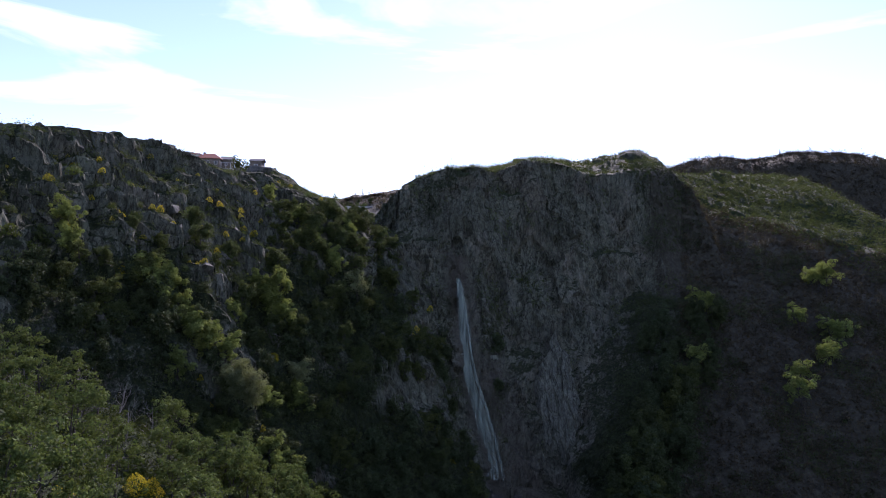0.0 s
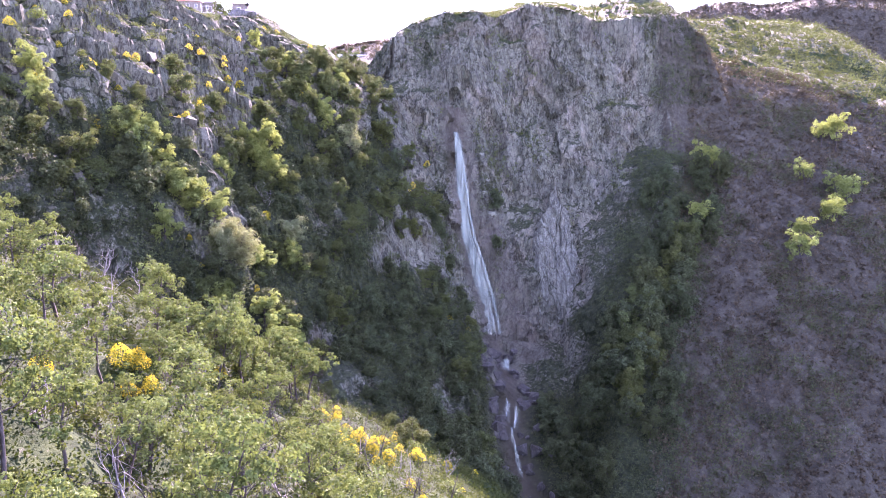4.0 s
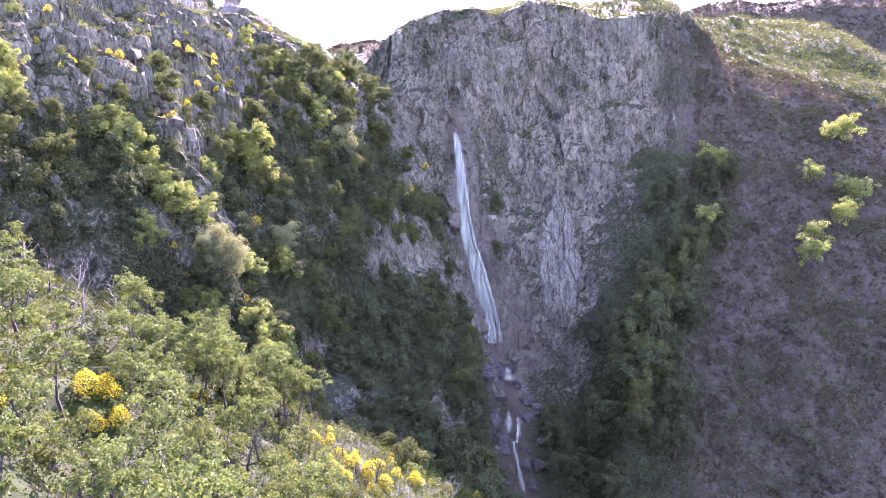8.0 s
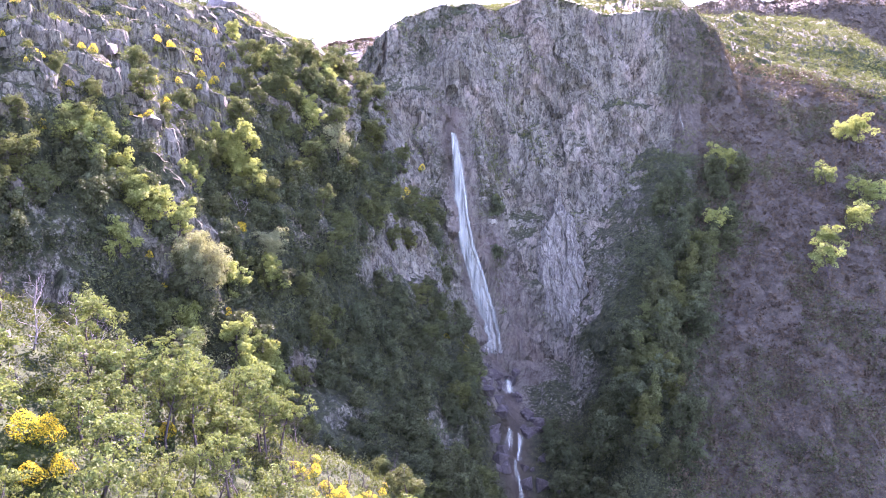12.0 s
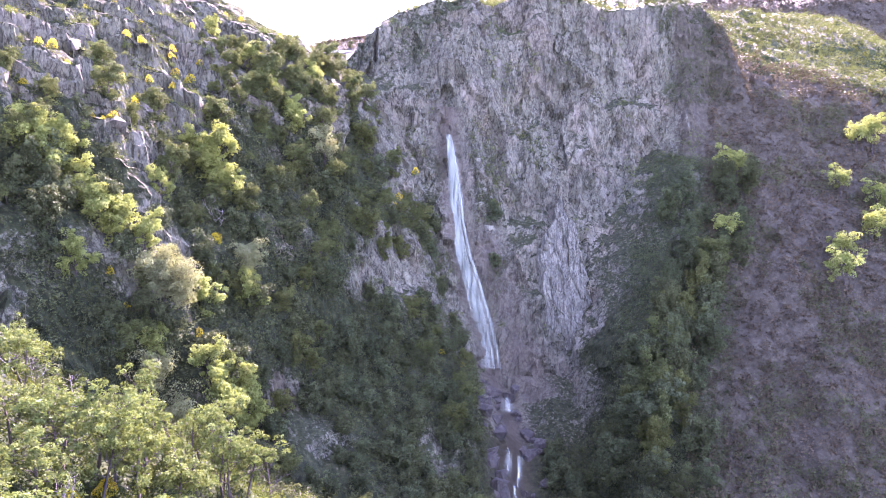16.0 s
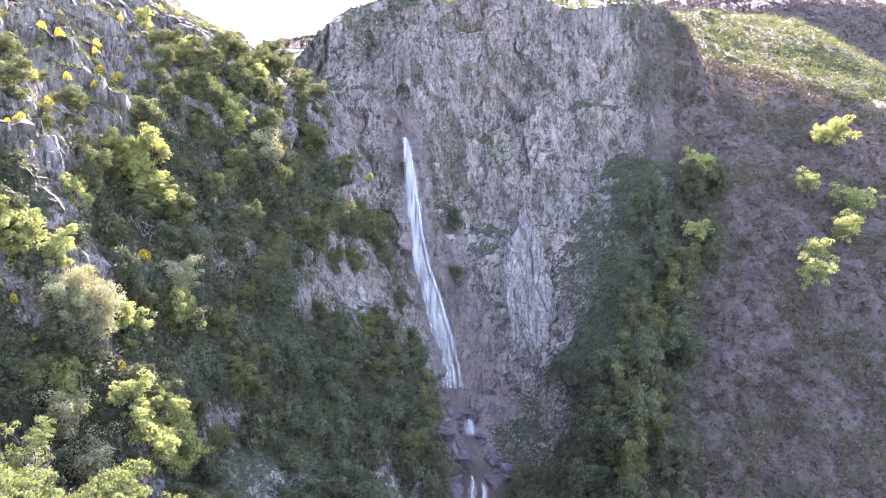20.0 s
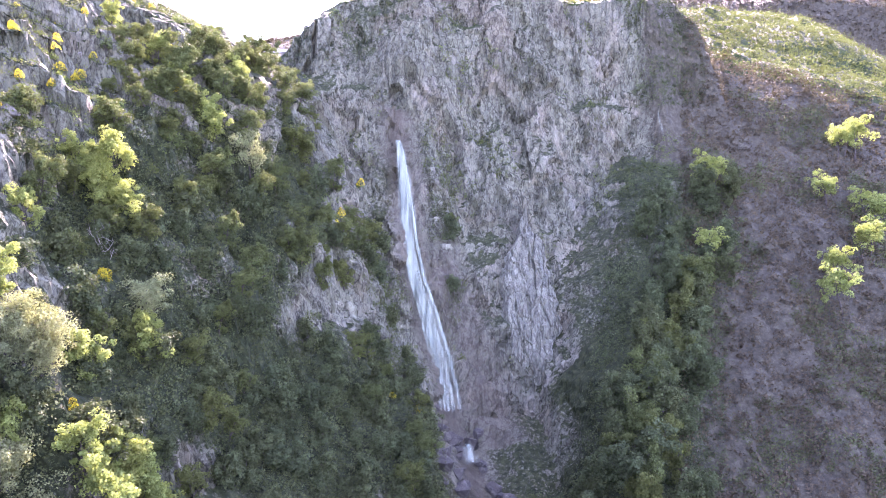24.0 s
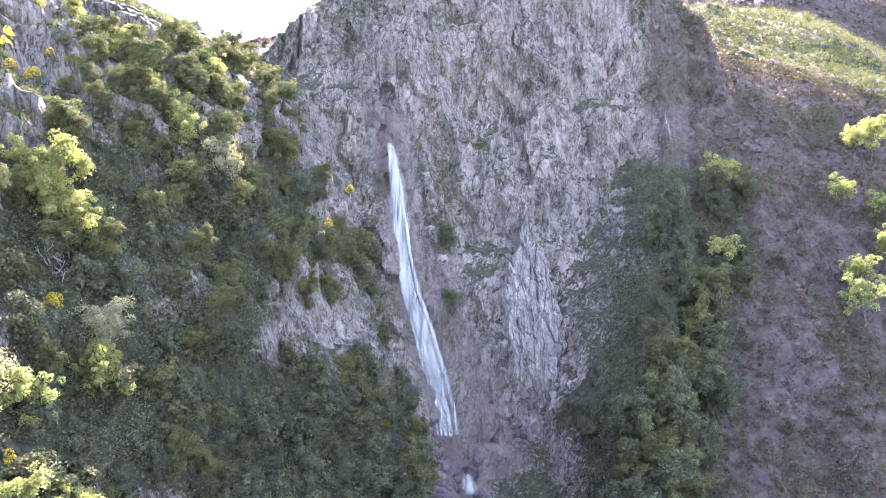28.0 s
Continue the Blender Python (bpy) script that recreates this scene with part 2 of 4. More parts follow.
SCRUB_LEAF = leaf_material("heath_leaves", (0.032, 0.029, 0.022), (0.085, 0.078, 0.056), 0.25)
BROOM_LEAF = leaf_material("broom_stems", (0.045, 0.075, 0.018), (0.10, 0.14, 0.035), 0.3)
BROOM_FLOWER = leaf_material("broom_flowers", (0.30, 0.245, 0.010), (0.52, 0.45, 0.030), 0.35)
HILL_LEAF = leaf_material("hill_scrub_leaves", (0.024, 0.036, 0.010), (0.095, 0.120, 0.032), 0.3)
GRASS_BLADE = leaf_material("grass_blades", (0.010, 0.019, 0.004), (0.046, 0.070, 0.015), 0.3)
BARK = bark_material("oak_bark", (0.028, 0.024, 0.021), (0.085, 0.075, 0.067))
GREY_BARK = bark_material("dead_wood", (0.11, 0.10, 0.092), (0.30, 0.28, 0.26))


from mathutils.bvhtree import BVHTree


# ---------------------------------------------------------------- noise on arrays
def lattice(ix, iy, iz, seed):
    h = (ix * 374761393 + iy * 668265263 + iz * 2147483647 + seed * 1274126177) & 0xFFFFFFFF
    h = ((h ^ (h >> 13)) * 1274126177) & 0xFFFFFFFF
    h = ((h ^ (h >> 16)) * 2246822519) & 0xFFFFFFFF
    return ((h ^ (h >> 15)) & 0xFFFF) / 65535.0


def vnoise(x, y=0.0, z=0.0, seed=0):
    """Smooth noise, -1 to 1."""
    x, y, z = np.broadcast_arrays(np.asarray(x, float), np.asarray(y, float), np.asarray(z, float))
    ix, iy, iz = (np.floor(a).astype(np.int64) for a in (x, y, z))
    fx, fy, fz = x - ix, y - iy, z - iz
    fx, fy, fz = (f * f * (3 - 2 * f) for f in (fx, fy, fz))
    out = 0
    for dx in (0, 1):
        for dy in (0, 1):
            for dz in (0, 1):
                out = out + lattice(ix + dx, iy + dy, iz + dz, seed) * (fx if dx else 1 - fx) * (fy if dy else 1 - fy) * (fz if dz else 1 - fz)
    return 2 * out - 1


def fbm(x, y=0.0, z=0.0, seed=0, octaves=4):
    total, size = 0, 1.0
    for n in range(octaves):
        total = total + size * vnoise(np.asarray(x) * 2**n, np.asarray(y) * 2**n, np.asarray(z) * 2**n, seed + 17 * n)
        size *= 0.5
    return total


def blocks(x, y, z, seed):
    """Fractured rock: each cell a tilted facet of its own height; also the nearness to the cell's edge."""
    ix, iy, iz = (np.floor(a).astype(np.int64) for a in (x, y, z))
    best, second, value = np.full(x.shape, 9.0), np.full(x.shape, 9.0), np.zeros(x.shape)
    for dx in (-1, 0, 1):
        for dy in (-1, 0, 1):
            for dz in (-1, 0, 1):
                jx, jy, jz = ix + dx, iy + dy, iz + dz
                px, py, pz = (j + lattice(jx, jy, jz, seed + k) for k, j in enumerate((jx, jy, jz)))
                d = np.abs(x - px) + np.abs(y - py) + 0.8 * np.abs(z - pz)
                nearer = d < best
                second = np.where(nearer, best, np.minimum(second, d))
                tilt = 2 * lattice(jx, jy, jz, seed + 9) - 1
                tilt = tilt + 2.4 * (lattice(jx, jy, jz, seed + 10) - 0.5) * (x - px) + 2.0 * (lattice(jx, jy, jz, seed + 11) - 0.5) * (z - pz)
                value = np.where(nearer, tilt, value)
                best = np.where(nearer, d, best)
    return value, second - best


# ---------------------------------------------------------------- the land
def smax(a, b, k):
    h = np.clip(0.5 + 0.5 * (a - b) / k, 0, 1)
    return b + (a - b) * h + k * h * (1 - h) * 0.5


def smin(a, b, k):
    return -smax(-a, -b, k)


def stream_x(y):
    """The bed of the stream, from the lip of the fall down the gorge."""
    return np.interp(y, (90, 118, 133, 147, 160, 172, 175.5, 179, 183, 186.5, 189.5, 193, 201, 209), (34, 23, 15.5, 10, 10.5, 9, 6.7, 6.1, 4.7, 2.3, -0.1, -1.5, -3.1, -4.6))


def heath_slope(x, y):
    return 17 - 0.13 * (x - 40) + 0.68 * (y - 157)


def sunny_hill(x, y):
    crest = np.interp(x, (60, 95, 105, 126, 146, 162, 167), (290, 317, 327, 344, 353, 346, 310))
    return 84 - 0.212 * (x - 102.8) + 0.42 * (np.minimum(y, crest) - 267.6) - 0.35 * np.maximum(0, y - crest) - 1.0 * np.maximum(0, 66 - x)


def land(x, y):
    """Height of the ground, from a few slopes that meet in the gorge."""
    x, y = np.broadcast_arrays(np.asarray(x, float), np.asarray(y, float))
    # wall below the village
    s = -0.914 * (x + 4) + 0.405 * (y - 209)
    c = 0.405 * x + 0.914 * y
    s = s + 3.2 * vnoise(c / 16, s / 40, 0, 3) + 1.6 * vnoise(c / 5.5, s / 18, 0, 4) + 1.5 * vnoise(s / 4.5, c / 16, 0, 17)
    stand = np.clip((y - 165) / 18, 0, 1)
    left = np.interp(s, (-80, -14, 11, 43, 70, 220), (-31, 24.7, 73.4, 97, 101, 112)) * stand + np.interp(s, (-80, -14, 2, 10, 16, 31, 43, 70, 220), (-31, 24.7, 55.5, 67.5, 72.5, 84.0, 97.0, 101, 112)) * (1 - stand)
    # ledges with steep risers, one above the other
    step = np.clip((left - 56) / 6, 0, 1) * np.clip((96 - left) / 4, 0, 1) * np.clip((-x - 22) / 10, 0, 1) * (1 - 0.75 * stand)
    for high, wander, seed in ((6.5, 6.0, 101), (2.3, 2.2, 102)):
        drift = wander * fbm(c / 10, s / 12, 0, seed, 3) + 0.33 * c
        u = (left + drift) / high
        stair = (np.floor(u) + np.clip((u - np.floor(u) - 0.5) * 5 + 0.5, 0, 1)) * high - drift
        left = left + 0.66 * step * (stair - left)
    left = smin(left, np.interp(x, (-100, -88, -75, -66, -57, -45, -25), (91.5, 91.2, 91.4, 90.2, 88.8, 84.5, 76)) + np.interp(y, (188, 270, 300, 330), (0, 8.2, 6.0, 2.0)) * np.clip((-62 - x) / 12, 0, 1) - 0.06 * np.clip(y - 195, 0, 60) * np.clip((x + 62) / 12, 0, 1) + 2.8 * np.exp(-(((x + 70) / 5) ** 2) - ((y - 153) / 8) ** 2) + 2.3 * np.exp(-(((x + 60) / 6) ** 2) - ((y - 198) / 7) ** 2) + 2.6 * np.exp(-(((y - 193) / 14) ** 2)) * np.clip((x + 60) / 6, 0, 1) * np.clip((-31 - x) / 6, 0, 1) + 1.6 * np.exp(-(((x + 73) / 9) ** 2) - ((y - 155) / 10) ** 2) + 1.0 * fbm(x / 9, y / 9, 0, 14, 3), 4)
    # the face of the fall, with the plateau above
    m = y - 209 - 0.3 * (x + 4)
    m = m + 3.2 * vnoise(x / 12, m / 60, 0, 5) + 1.7 * vnoise(x / 4.5, m / 30, 0, 6) + 1.8 * vnoise(m / 5, x / 14, 0, 18)
    # a chute that the water has cut
    chute = np.exp(-(((x - stream_x(y)) / 4.5) ** 2)) * ((y > 174) & (y < 216))
    m = m - 2.5 * chute
    main = np.interp(m, (-140, -37, 0, 20, 62, 220), (-30, 14, 63, 96.5, 100.5, 110))
    main = main + 2.2 * vnoise(x / 8, m / 25, 0, 20) * np.clip(m / 20, 0, 1) + np.clip((m - 8) / 40, 0, 1) * 0.13 * np.clip(x, -40, 62)
    main = main + np.clip(m / 20, 0, 1) * (3.2 * np.exp(-(((x - 21) / 11) ** 2)) + 1.8 * np.exp(-(((x - 60) / 8) ** 2)))
    main = smin(main, 87.2 + 1.1 * (x + 24.5), 5)
    main = smin(main, 107 - 2.4 * (x - 64.5 + 4 * vnoise(y / 13, x / 30, 0, 15) + 1.5 * vnoise(y / 4, 0, 0, 16)), 5)
    # heath slope across the stream, and the sunny hill above it
    r = heath_slope(x, y) + 2.6 * vnoise(x / 18, y / 25, 0, 7) + 1.2 * vnoise(x / 6, y / 9, 0, 8)
    r = smin(r, sunny_hill(x, y) + 1.4 * fbm(x / 24, y / 24, 0, 9, 3), 4)
    r = smin(r, 15 + 1.8 * (x - 30) + 0.5 * (y - 155), 5)
    # spur with the trees
    f = 37 - 0.6 * (x + 23) - 0.3 * (np.maximum(y, -10) - 80) + 1.6 * fbm(x / 14, y / 14, 0, 10, 3)
    f = f - 0.8 * np.maximum(0, y - 88 - 0.5 * (x + 38))
    f = smin(f, 64, 10)
    # far country
    far = 101 + 0.02 * (y - 460) - 0.14 * np.maximum(0, 460 - y) - 0.9 * np.maximum(0, 330 - y) + 2.5 + 0.14 * np.clip(x + 70, 0, 70) + 3.5 * fbm(x / 60, y / 60, 0, 11, 4)
    far = far + 30 * np.exp(-(((x - 180) / 115) ** 2) - ((y - 425) / 21) ** 2) * (1 + 0.06 * fbm(x / 16, y / 30, 0, 19, 3))
    far = far - 8.5 * np.exp(-(((x - 157) / 17) ** 2) - ((y - 425) / 60) ** 2) - 4 * np.exp(-(((x - 108) / 14) ** 2) - ((y - 425) / 60) ** 2)
    far = far + np.interp(y, (277, 300, 370, 400, 454), (0, -3.4, -3.6, 0, 2.4)) * np.exp(-(((x + 70) / 16) ** 2))
    far = far + 4.2 * np.exp(-(((x + 42) / 16) ** 2) - ((y - 455) / 22) ** 2)
    far = far - 14 * np.clip((402 - y) / 30, 0, 1) * np.clip((x - 60) / 30, 0, 1)
    far = np.minimum(far, 113 + 32 * np.exp(-(((x - 180) / 140) ** 2)))
    h = smax(left, main, 5)
    h = smax(h, r, 4)
    h = smax(h, f, 4)
    h = smax(h, far, 6)
    # the stream has cut into the foot of the slopes
    h = h - 4.0 * np.exp(-(((x - stream_x(y)) / 5.5) ** 2)) * np.clip((y - 118) / 12, 0, 1) * np.clip((179 - y) / 6, 0, 1)
    h = np.maximum(h, -30)
    away = np.clip((np.hypot(x - 20, y - 150) - 700) / 1500, 0, 1)
    h = h * (1 - away) + 40 * away
    # broken ground
    return h + 0.7 * fbm(x / 5, y / 5, 0, 12, 3)


def steepness(x, y):
    e = 1.5
    return np.hypot(land(x + e, y) - land(x - e, y), land(x, y + e) - land(x, y - e)) / (2 * e)


def covers(x, y, z, steep):
    """How much herb, heath and turf grows on the rock."""
    s = -0.914 * (x + 4) + 0.405 * (y - 209)
    spur = 37 - 0.6 * (x + 23) - 0.3 * (np.maximum(y, -10) - 80)
    on_spur = np.clip((spur + 5 - z) / 4 + 0.5, 0, 1) * np.clip((93 + 0.5 * (x + 38) - y) / 6, 0, 1)
    patch = fbm(x / 13, y / 13, z / 13, 21, 3)
    herb = np.where(s > -60, 0.62 + 0.2 * (y < 125) - 0.05 * (steep - 1.2) + 0.45 * patch - 0.42 * np.clip((z - 64) / 8, 0, 1) * np.clip((steep - 0.7) * 2, 0, 1), 0.2)
    herb = np.where((y - 209 - 0.3 * (x + 4) > -40) & (s < -3) & (x < 90), 0.22 + 0.35 * patch - 0.1 * steep, herb)
    gully = np.exp(-(((x - 37 - 0.35 * (y - 155)) / 10) ** 2)) * (y > 120) * np.clip((52 - z) / 14, 0, 1)
    herb = herb + 0.6 * gully
    sunny = np.clip((heath_slope(x, y) - sunny_hill(x, y) + 3 * patch) / 3 + 0.5, 0, 1) * (y > 205) * (y < 362) * np.clip((x - 62) / 8, 0, 1)
    heath = np.clip((x - 38 - 0.25 * (y - 150)) / 10, 0, 1) * (1 - sunny) * (0.85 + 0.3 * patch)
    heath = np.maximum(heath, (y > 362) * (1.35 + 0.3 * patch))
    heath = np.maximum(heath, (x < -34) * (s > 9) * (0.48 + 0.45 * patch))
    # extra heath on the crest seam, added to darken its sunlit rock
    heath = np.maximum(heath, 1.1 * np.exp(-(((x - 63) / 8) ** 2)) * (y > 222) * (y < 262))
    turf = np.clip(1.25 - steep * 1.1, 0, 1) * np.clip((z - 72) / 12, 0, 1) * (y < 362) * (x < 66) * np.clip(1 - (-x - 40) / 20, 0.45, 1) + on_spur * (0.95 + 0.3 * patch)
    turf = turf + 1.7 * sunny
    return np.clip(herb, 0, 1), np.clip(heath, 0, 1.4), np.clip(turf, 0, 1.5)


def np_mesh(name, verts, faces, material):
    """A mesh from arrays: faces all with the same number of corners."""
    me = bpy.data.meshes.new(name)
    count, corners = faces.shape
    me.vertices.add(len(verts))
    me.vertices.foreach_set("co", np.asarray(verts, np.float32).ravel())
    me.loops.add(count * corners)
    me.loops.foreach_set("vertex_index", faces.astype(np.int32).ravel())
    me.polygons.add(count)
    me.polygons.foreach_set("loop_start", np.arange(0, count * corners, corners, dtype=np.int32))
    me.materials.append(material)
    me.update(calc_edges=True)
    return me


def steps(*runs):
    """Grid lines: (from, to, step) runs end to end."""
    return np.concatenate([np.arange(a, b, d) for a, b, d in runs])


def outwards(start, end, first, growth=1.16):
    out, d = [start], first
    while abs(out[-1] - start) < abs(end - start):
        out.append(out[-1] + math.copysign(d, end - start))
        d *= growth
    return np.array(out[1:])


def build_ground():
    gx = np.concatenate([outwards(-120, -4000, 1.6)[::-1], steps((-120, -92, 1.0), (-92, 68, 0.41), (68, 160, 0.9)), outwards(160, 4000, 1.4)])
    gy = np.concatenate([outwards(18, -3500, 1.6)[::-1], steps((18, 104, 1.0), (104, 240, 0.33), (240, 320, 1.2)), outwards(320, 4500, 1.8)])
    x, y = np.meshgrid(gx, gy)
    z = land(x, y)
    zx, zy = np.gradient(z, gx, axis=1), np.gradient(z, gy, axis=0)
    steep = np.hypot(zx, zy)
    herb, heath, turf = covers(x, y, z, steep)
    off = x - stream_x(y)
    wet = np.exp(-((off / 3.6) ** 2)) * ((y > 100) & (y < 212))
    wet = np.maximum(wet, 0.75 * np.exp(-(((off - 6.5) / 5.0) ** 2)) * (y > 172) * np.clip((48 - z) / 10, 0, 1))
    # rock breaks into upright blocks where it is steep
    rocky = np.clip((steep - 0.75) / 0.6, 0, 1) * (1 - 0.45 * herb) * (1 - 0.7 * heath)
    crag = np.clip((steep - 0.25) / 0.4, 0, 1) * np.clip((z - 62) / 6, 0, 1) * np.clip((-x - 28) / 8, 0, 1) * (y < 215)
    rocky = np.maximum(rocky, 0.4 * crag)
    near = (np.abs(x) < 170) & (y > 60) & (y < 330)
    rocky = rocky * near
    bedded = np.clip((-x - 22) / 6, 0, 1)
    lean = x + (0.22 + 0.5 * bedded) * z
    tall = 1 - 0.55 * bedded
    big, edge = blocks(lean / 7.5, y / 12.0, z / (13.0 * tall), 31)
    mid, edge1 = blocks(lean / 2.9, y / 5.0, z / (6.0 * tall), 36)
    small, edge2 = blocks((x - 0.15 * z) / 1.3, y / 2.4, z / (2.6 * tall), 41)
    chip, edge3 = blocks(lean / 0.75, y / 1.3, z / 1.2, 46)
    d = rocky * (1.3 * (1 - 0.55 * bedded) * big + 0.6 * mid + 0.3 * small + 0.15 * chip - 0.34 * np.exp(-edge1 * 10) - 0.16 * np.exp(-edge2 * 10) + 0.1 * fbm(x / 2, y / 2, z / 4, 51, 2))
    d = d * (1 - 0.7 * wet)
    k = 1 / np.sqrt(1 + steep**2)
    verts = np.stack([x - zx * k * d, y - zy * k * d, z + k * d], -1).reshape(-1, 3)
    # heath and herbs hold on the ledges; dark herb also stands in for shade there
    grid = verts.reshape(*x.shape, 3)
    up = np.cross(np.gradient(grid, axis=1), np.gradient(grid, axis=0))
    ledge = np.clip((up[..., 2] / (np.linalg.norm(up, axis=2) + 1e-9) - 0.56) / 0.14, 0, 1) * near
    wall = np.clip((-x - 24) / 8, 0, 1) * (y < 225)
    heath = heath * (1 - wall * (y < 225) * (z > 50))
    herb = np.maximum(herb, (0.62 + 0.33 * wall) * ledge * (1 - wet))
    h, w = x.shape
    i = np.arange(h * w).reshape(h, w)
    faces = np.stack([i[:-1, :-1], i[:-1, 1:], i[1:, 1:], i[1:, :-1]], -1).reshape(-1, 4)
    me = np_mesh("ground", verts, faces, GROUND)
    rough = (rocky > 0.3).ravel()[faces].any(1)
    me.attributes.new("sharp_face", "BOOLEAN", "FACE").data.foreach_set("value", rough)
    for name, values in (("herb", herb), ("heath", heath), ("turf", turf), ("wet", wet)):
        me.attributes.new(name, "FLOAT", "POINT").data.foreach_set("value", values.astype(np.float32).ravel())
    tagged(new("ground", me), "rocky gorge walls, heath slopes and grassy plateau", "ground", kind="structure")
    # what stands or grows is set on the stretch near the gorge
    w0 = ((x > -160) & (x < 260) & (y > 10) & (y < 430)).ravel()
    keep = w0[faces].all(1)
    return BVHTree.FromPolygons(verts.tolist(), faces[keep].tolist())


SURFACE = build_ground()


# ---------------------------------------------------------------- makers
def ground_at(x, y):
    """Height of the ground as built."""
    hit = SURFACE.ray_cast((x, y, 300), (0, 0, -1))[0]
    return hit.z if hit else float(land(x, y))


def part(name, me, parent, label=""):
    """Links a mesh as one part under a thing or a part."""
    ob = new(name, me)
    ob.parent = parent
    if label:
        tagged(ob, label)
    return ob


def tubes(lines, sides=5):
    """Tapered tubes along lines of (point, radius); returns corners and faces."""
    verts, faces, base = [], [], 0
    ring = np.linspace(0, 2 * np.pi, sides, endpoint=False)
    for line in lines:
        pts = np.array([p for p, _ in line], float)
        ways = np.gradient(pts, axis=0)
        ways /= np.linalg.norm(ways, axis=1, keepdims=True) + 1e-9
        for p, way, (_, r) in zip(pts, ways, line):
            a = np.cross(way, (0.31, 0.95, 0.05))
            a /= np.linalg.norm(a) + 1e-9
            b = np.cross(way, a)
            verts.append(p + r * (np.cos(ring)[:, None] * a + np.sin(ring)[:, None] * b))
        for k in range(len(line) - 1):
            for i in range(sides):
                j = (i + 1) % sides
                faces.append((base + k * sides + i, base + k * sides + j, base + (k + 1) * sides + j, base + (k + 1) * sides + i))
        base += len(line) * sides
    return np.concatenate(verts), np.array(faces)


def leaves(centres, size, rng, flat=0.0, fold=0.25, facing=None):
    """Small folded diamond leaves, one at each centre, turned at random."""
    n = len(centres)
    u = rng.normal(size=(n, 3))
    u[:, 2] *= 1 - flat
    u /= np.linalg.norm(u, axis=1, keepdims=True) + 1e-9
    w = rng.normal(size=(n, 3))
    if facing is not None:
        w = facing + 0.8 * w
    v = np.cross(u, w)
    if facing is not None:
        u = np.cross(w, v)
        u /= np.linalg.norm(u, axis=1, keepdims=True) + 1e-9
    v /= np.linalg.norm(v, axis=1, keepdims=True) + 1e-9
    k = np.cross(u, v)
    a = (size * rng.uniform(0.6, 1.3, n))[:, None]
    b = a * rng.uniform(0.45, 0.8, n)[:, None]
    c = centres
    verts = np.stack([c - a * u, c - b * v + fold * b * k, c + a * u, c + b * v + fold * b * k], 1).reshape(-1, 3)
    faces = np.arange(4 * n).reshape(n, 4)
    return verts, faces


def with_tone(me, tones, per):
    """Gives each clump of leaves a tone of its own."""
    me.attributes.new("tone", "FLOAT", "POINT").data.foreach_set("value", np.repeat(tones, 4 * per).astype(np.float32))
    return me


def limb(start, way, length, radius, rng, bend=0.25, rise=0.15, count=5):
    pts, p, way = [], np.array(start, float), np.array(way, float)
    for k in range(count + 1):
        pts.append((p.copy(), radius * (1 - 0.82 * k / count)))
        way = way + rng.normal(0, bend, 3) + np.array([0, 0, rise])
        way /= np.linalg.norm(way)
        p = p + way * length / count
    return pts


def tree_meshes(seed, height, spread, trunk, clumps, per, leaf, material, bark=BARK, bare=0.35, clump=0.8, lean=0.12):
    """A trunk with limbs and twigs, and a crown of leaf clumps round their ends."""
    rng = np.random.default_rng(seed)
    stem = limb((0, 0, -0.8), (rng.normal(0, lean), rng.normal(0, lean), 1), height * 0.86, trunk, rng, 0.1, 0.2, 7)
    lines, tips = [stem], [stem[-1][0], stem[-2][0]]
    limbs = 9
    for k in range(limbs):
        at = bare + (0.95 - bare) * (k + rng.uniform(0, 0.9)) / limbs
        i = at * 7
        p = stem[int(i)][0] * (1 - i % 1) + stem[min(int(i) + 1, 7)][0] * (i % 1)
        turn = k * 2.4 + rng.uniform(-0.5, 0.5)
        reach = spread * (1.0 - 0.55 * abs(at - 0.55)) * rng.uniform(0.7, 1.1)
        main = limb(p, (math.cos(turn), math.sin(turn), 0.45), reach, trunk * 0.42 * (1.15 - at), rng, 0.22, 0.12, 5)
        lines.append(main)
        tips += [main[-1][0], main[-2][0], main[3][0]]
        for j in (2, 3, 4):
            side = limb(main[j][0], rng.normal(0, 1, 3) + np.array([0, 0, 0.5]), reach * 0.45, trunk * 0.14, rng, 0.3, 0.1, 2)
            lines.append(side)
            tips += [side[-1][0], side[-2][0]]
    wood = np_mesh("trunk", *tubes(lines, 4), bark)
    crown = None
    if clumps:
        tips = np.array(tips)
        pick = rng.choice(len(tips), clumps, replace=clumps > len(tips))
        centres = tips[pick] + rng.normal(0, 0.35, (clumps, 3))
        size = rng.uniform(0.55, 1.25, clumps) * clump
        out = rng.normal(0, 1, (clumps, per, 3)) + np.array([0, 0, 0.45])
        out /= np.linalg.norm(out, axis=2, keepdims=True)
        deep = rng.uniform(0.45, 1.05, (clumps, per, 1)) ** 0.6
        pts = (centres[:, None] + out * deep * size[:, None, None] * np.array([0.85, 0.85, 0.66])).reshape(-1, 3)
        crown = with_tone(np_mesh("crown", *leaves(pts, leaf, rng, facing=out.reshape(-1, 3)), material), rng.uniform(-0.9, 0.9, clumps), per)
    return wood, crown


def make_tree(name, label, category, meshes, group):
    top = tagged(new(name), label, category, group)
    part("trunk", meshes[0], top)
    if meshes[1]:
        part("crown", meshes[1], top)
    return top


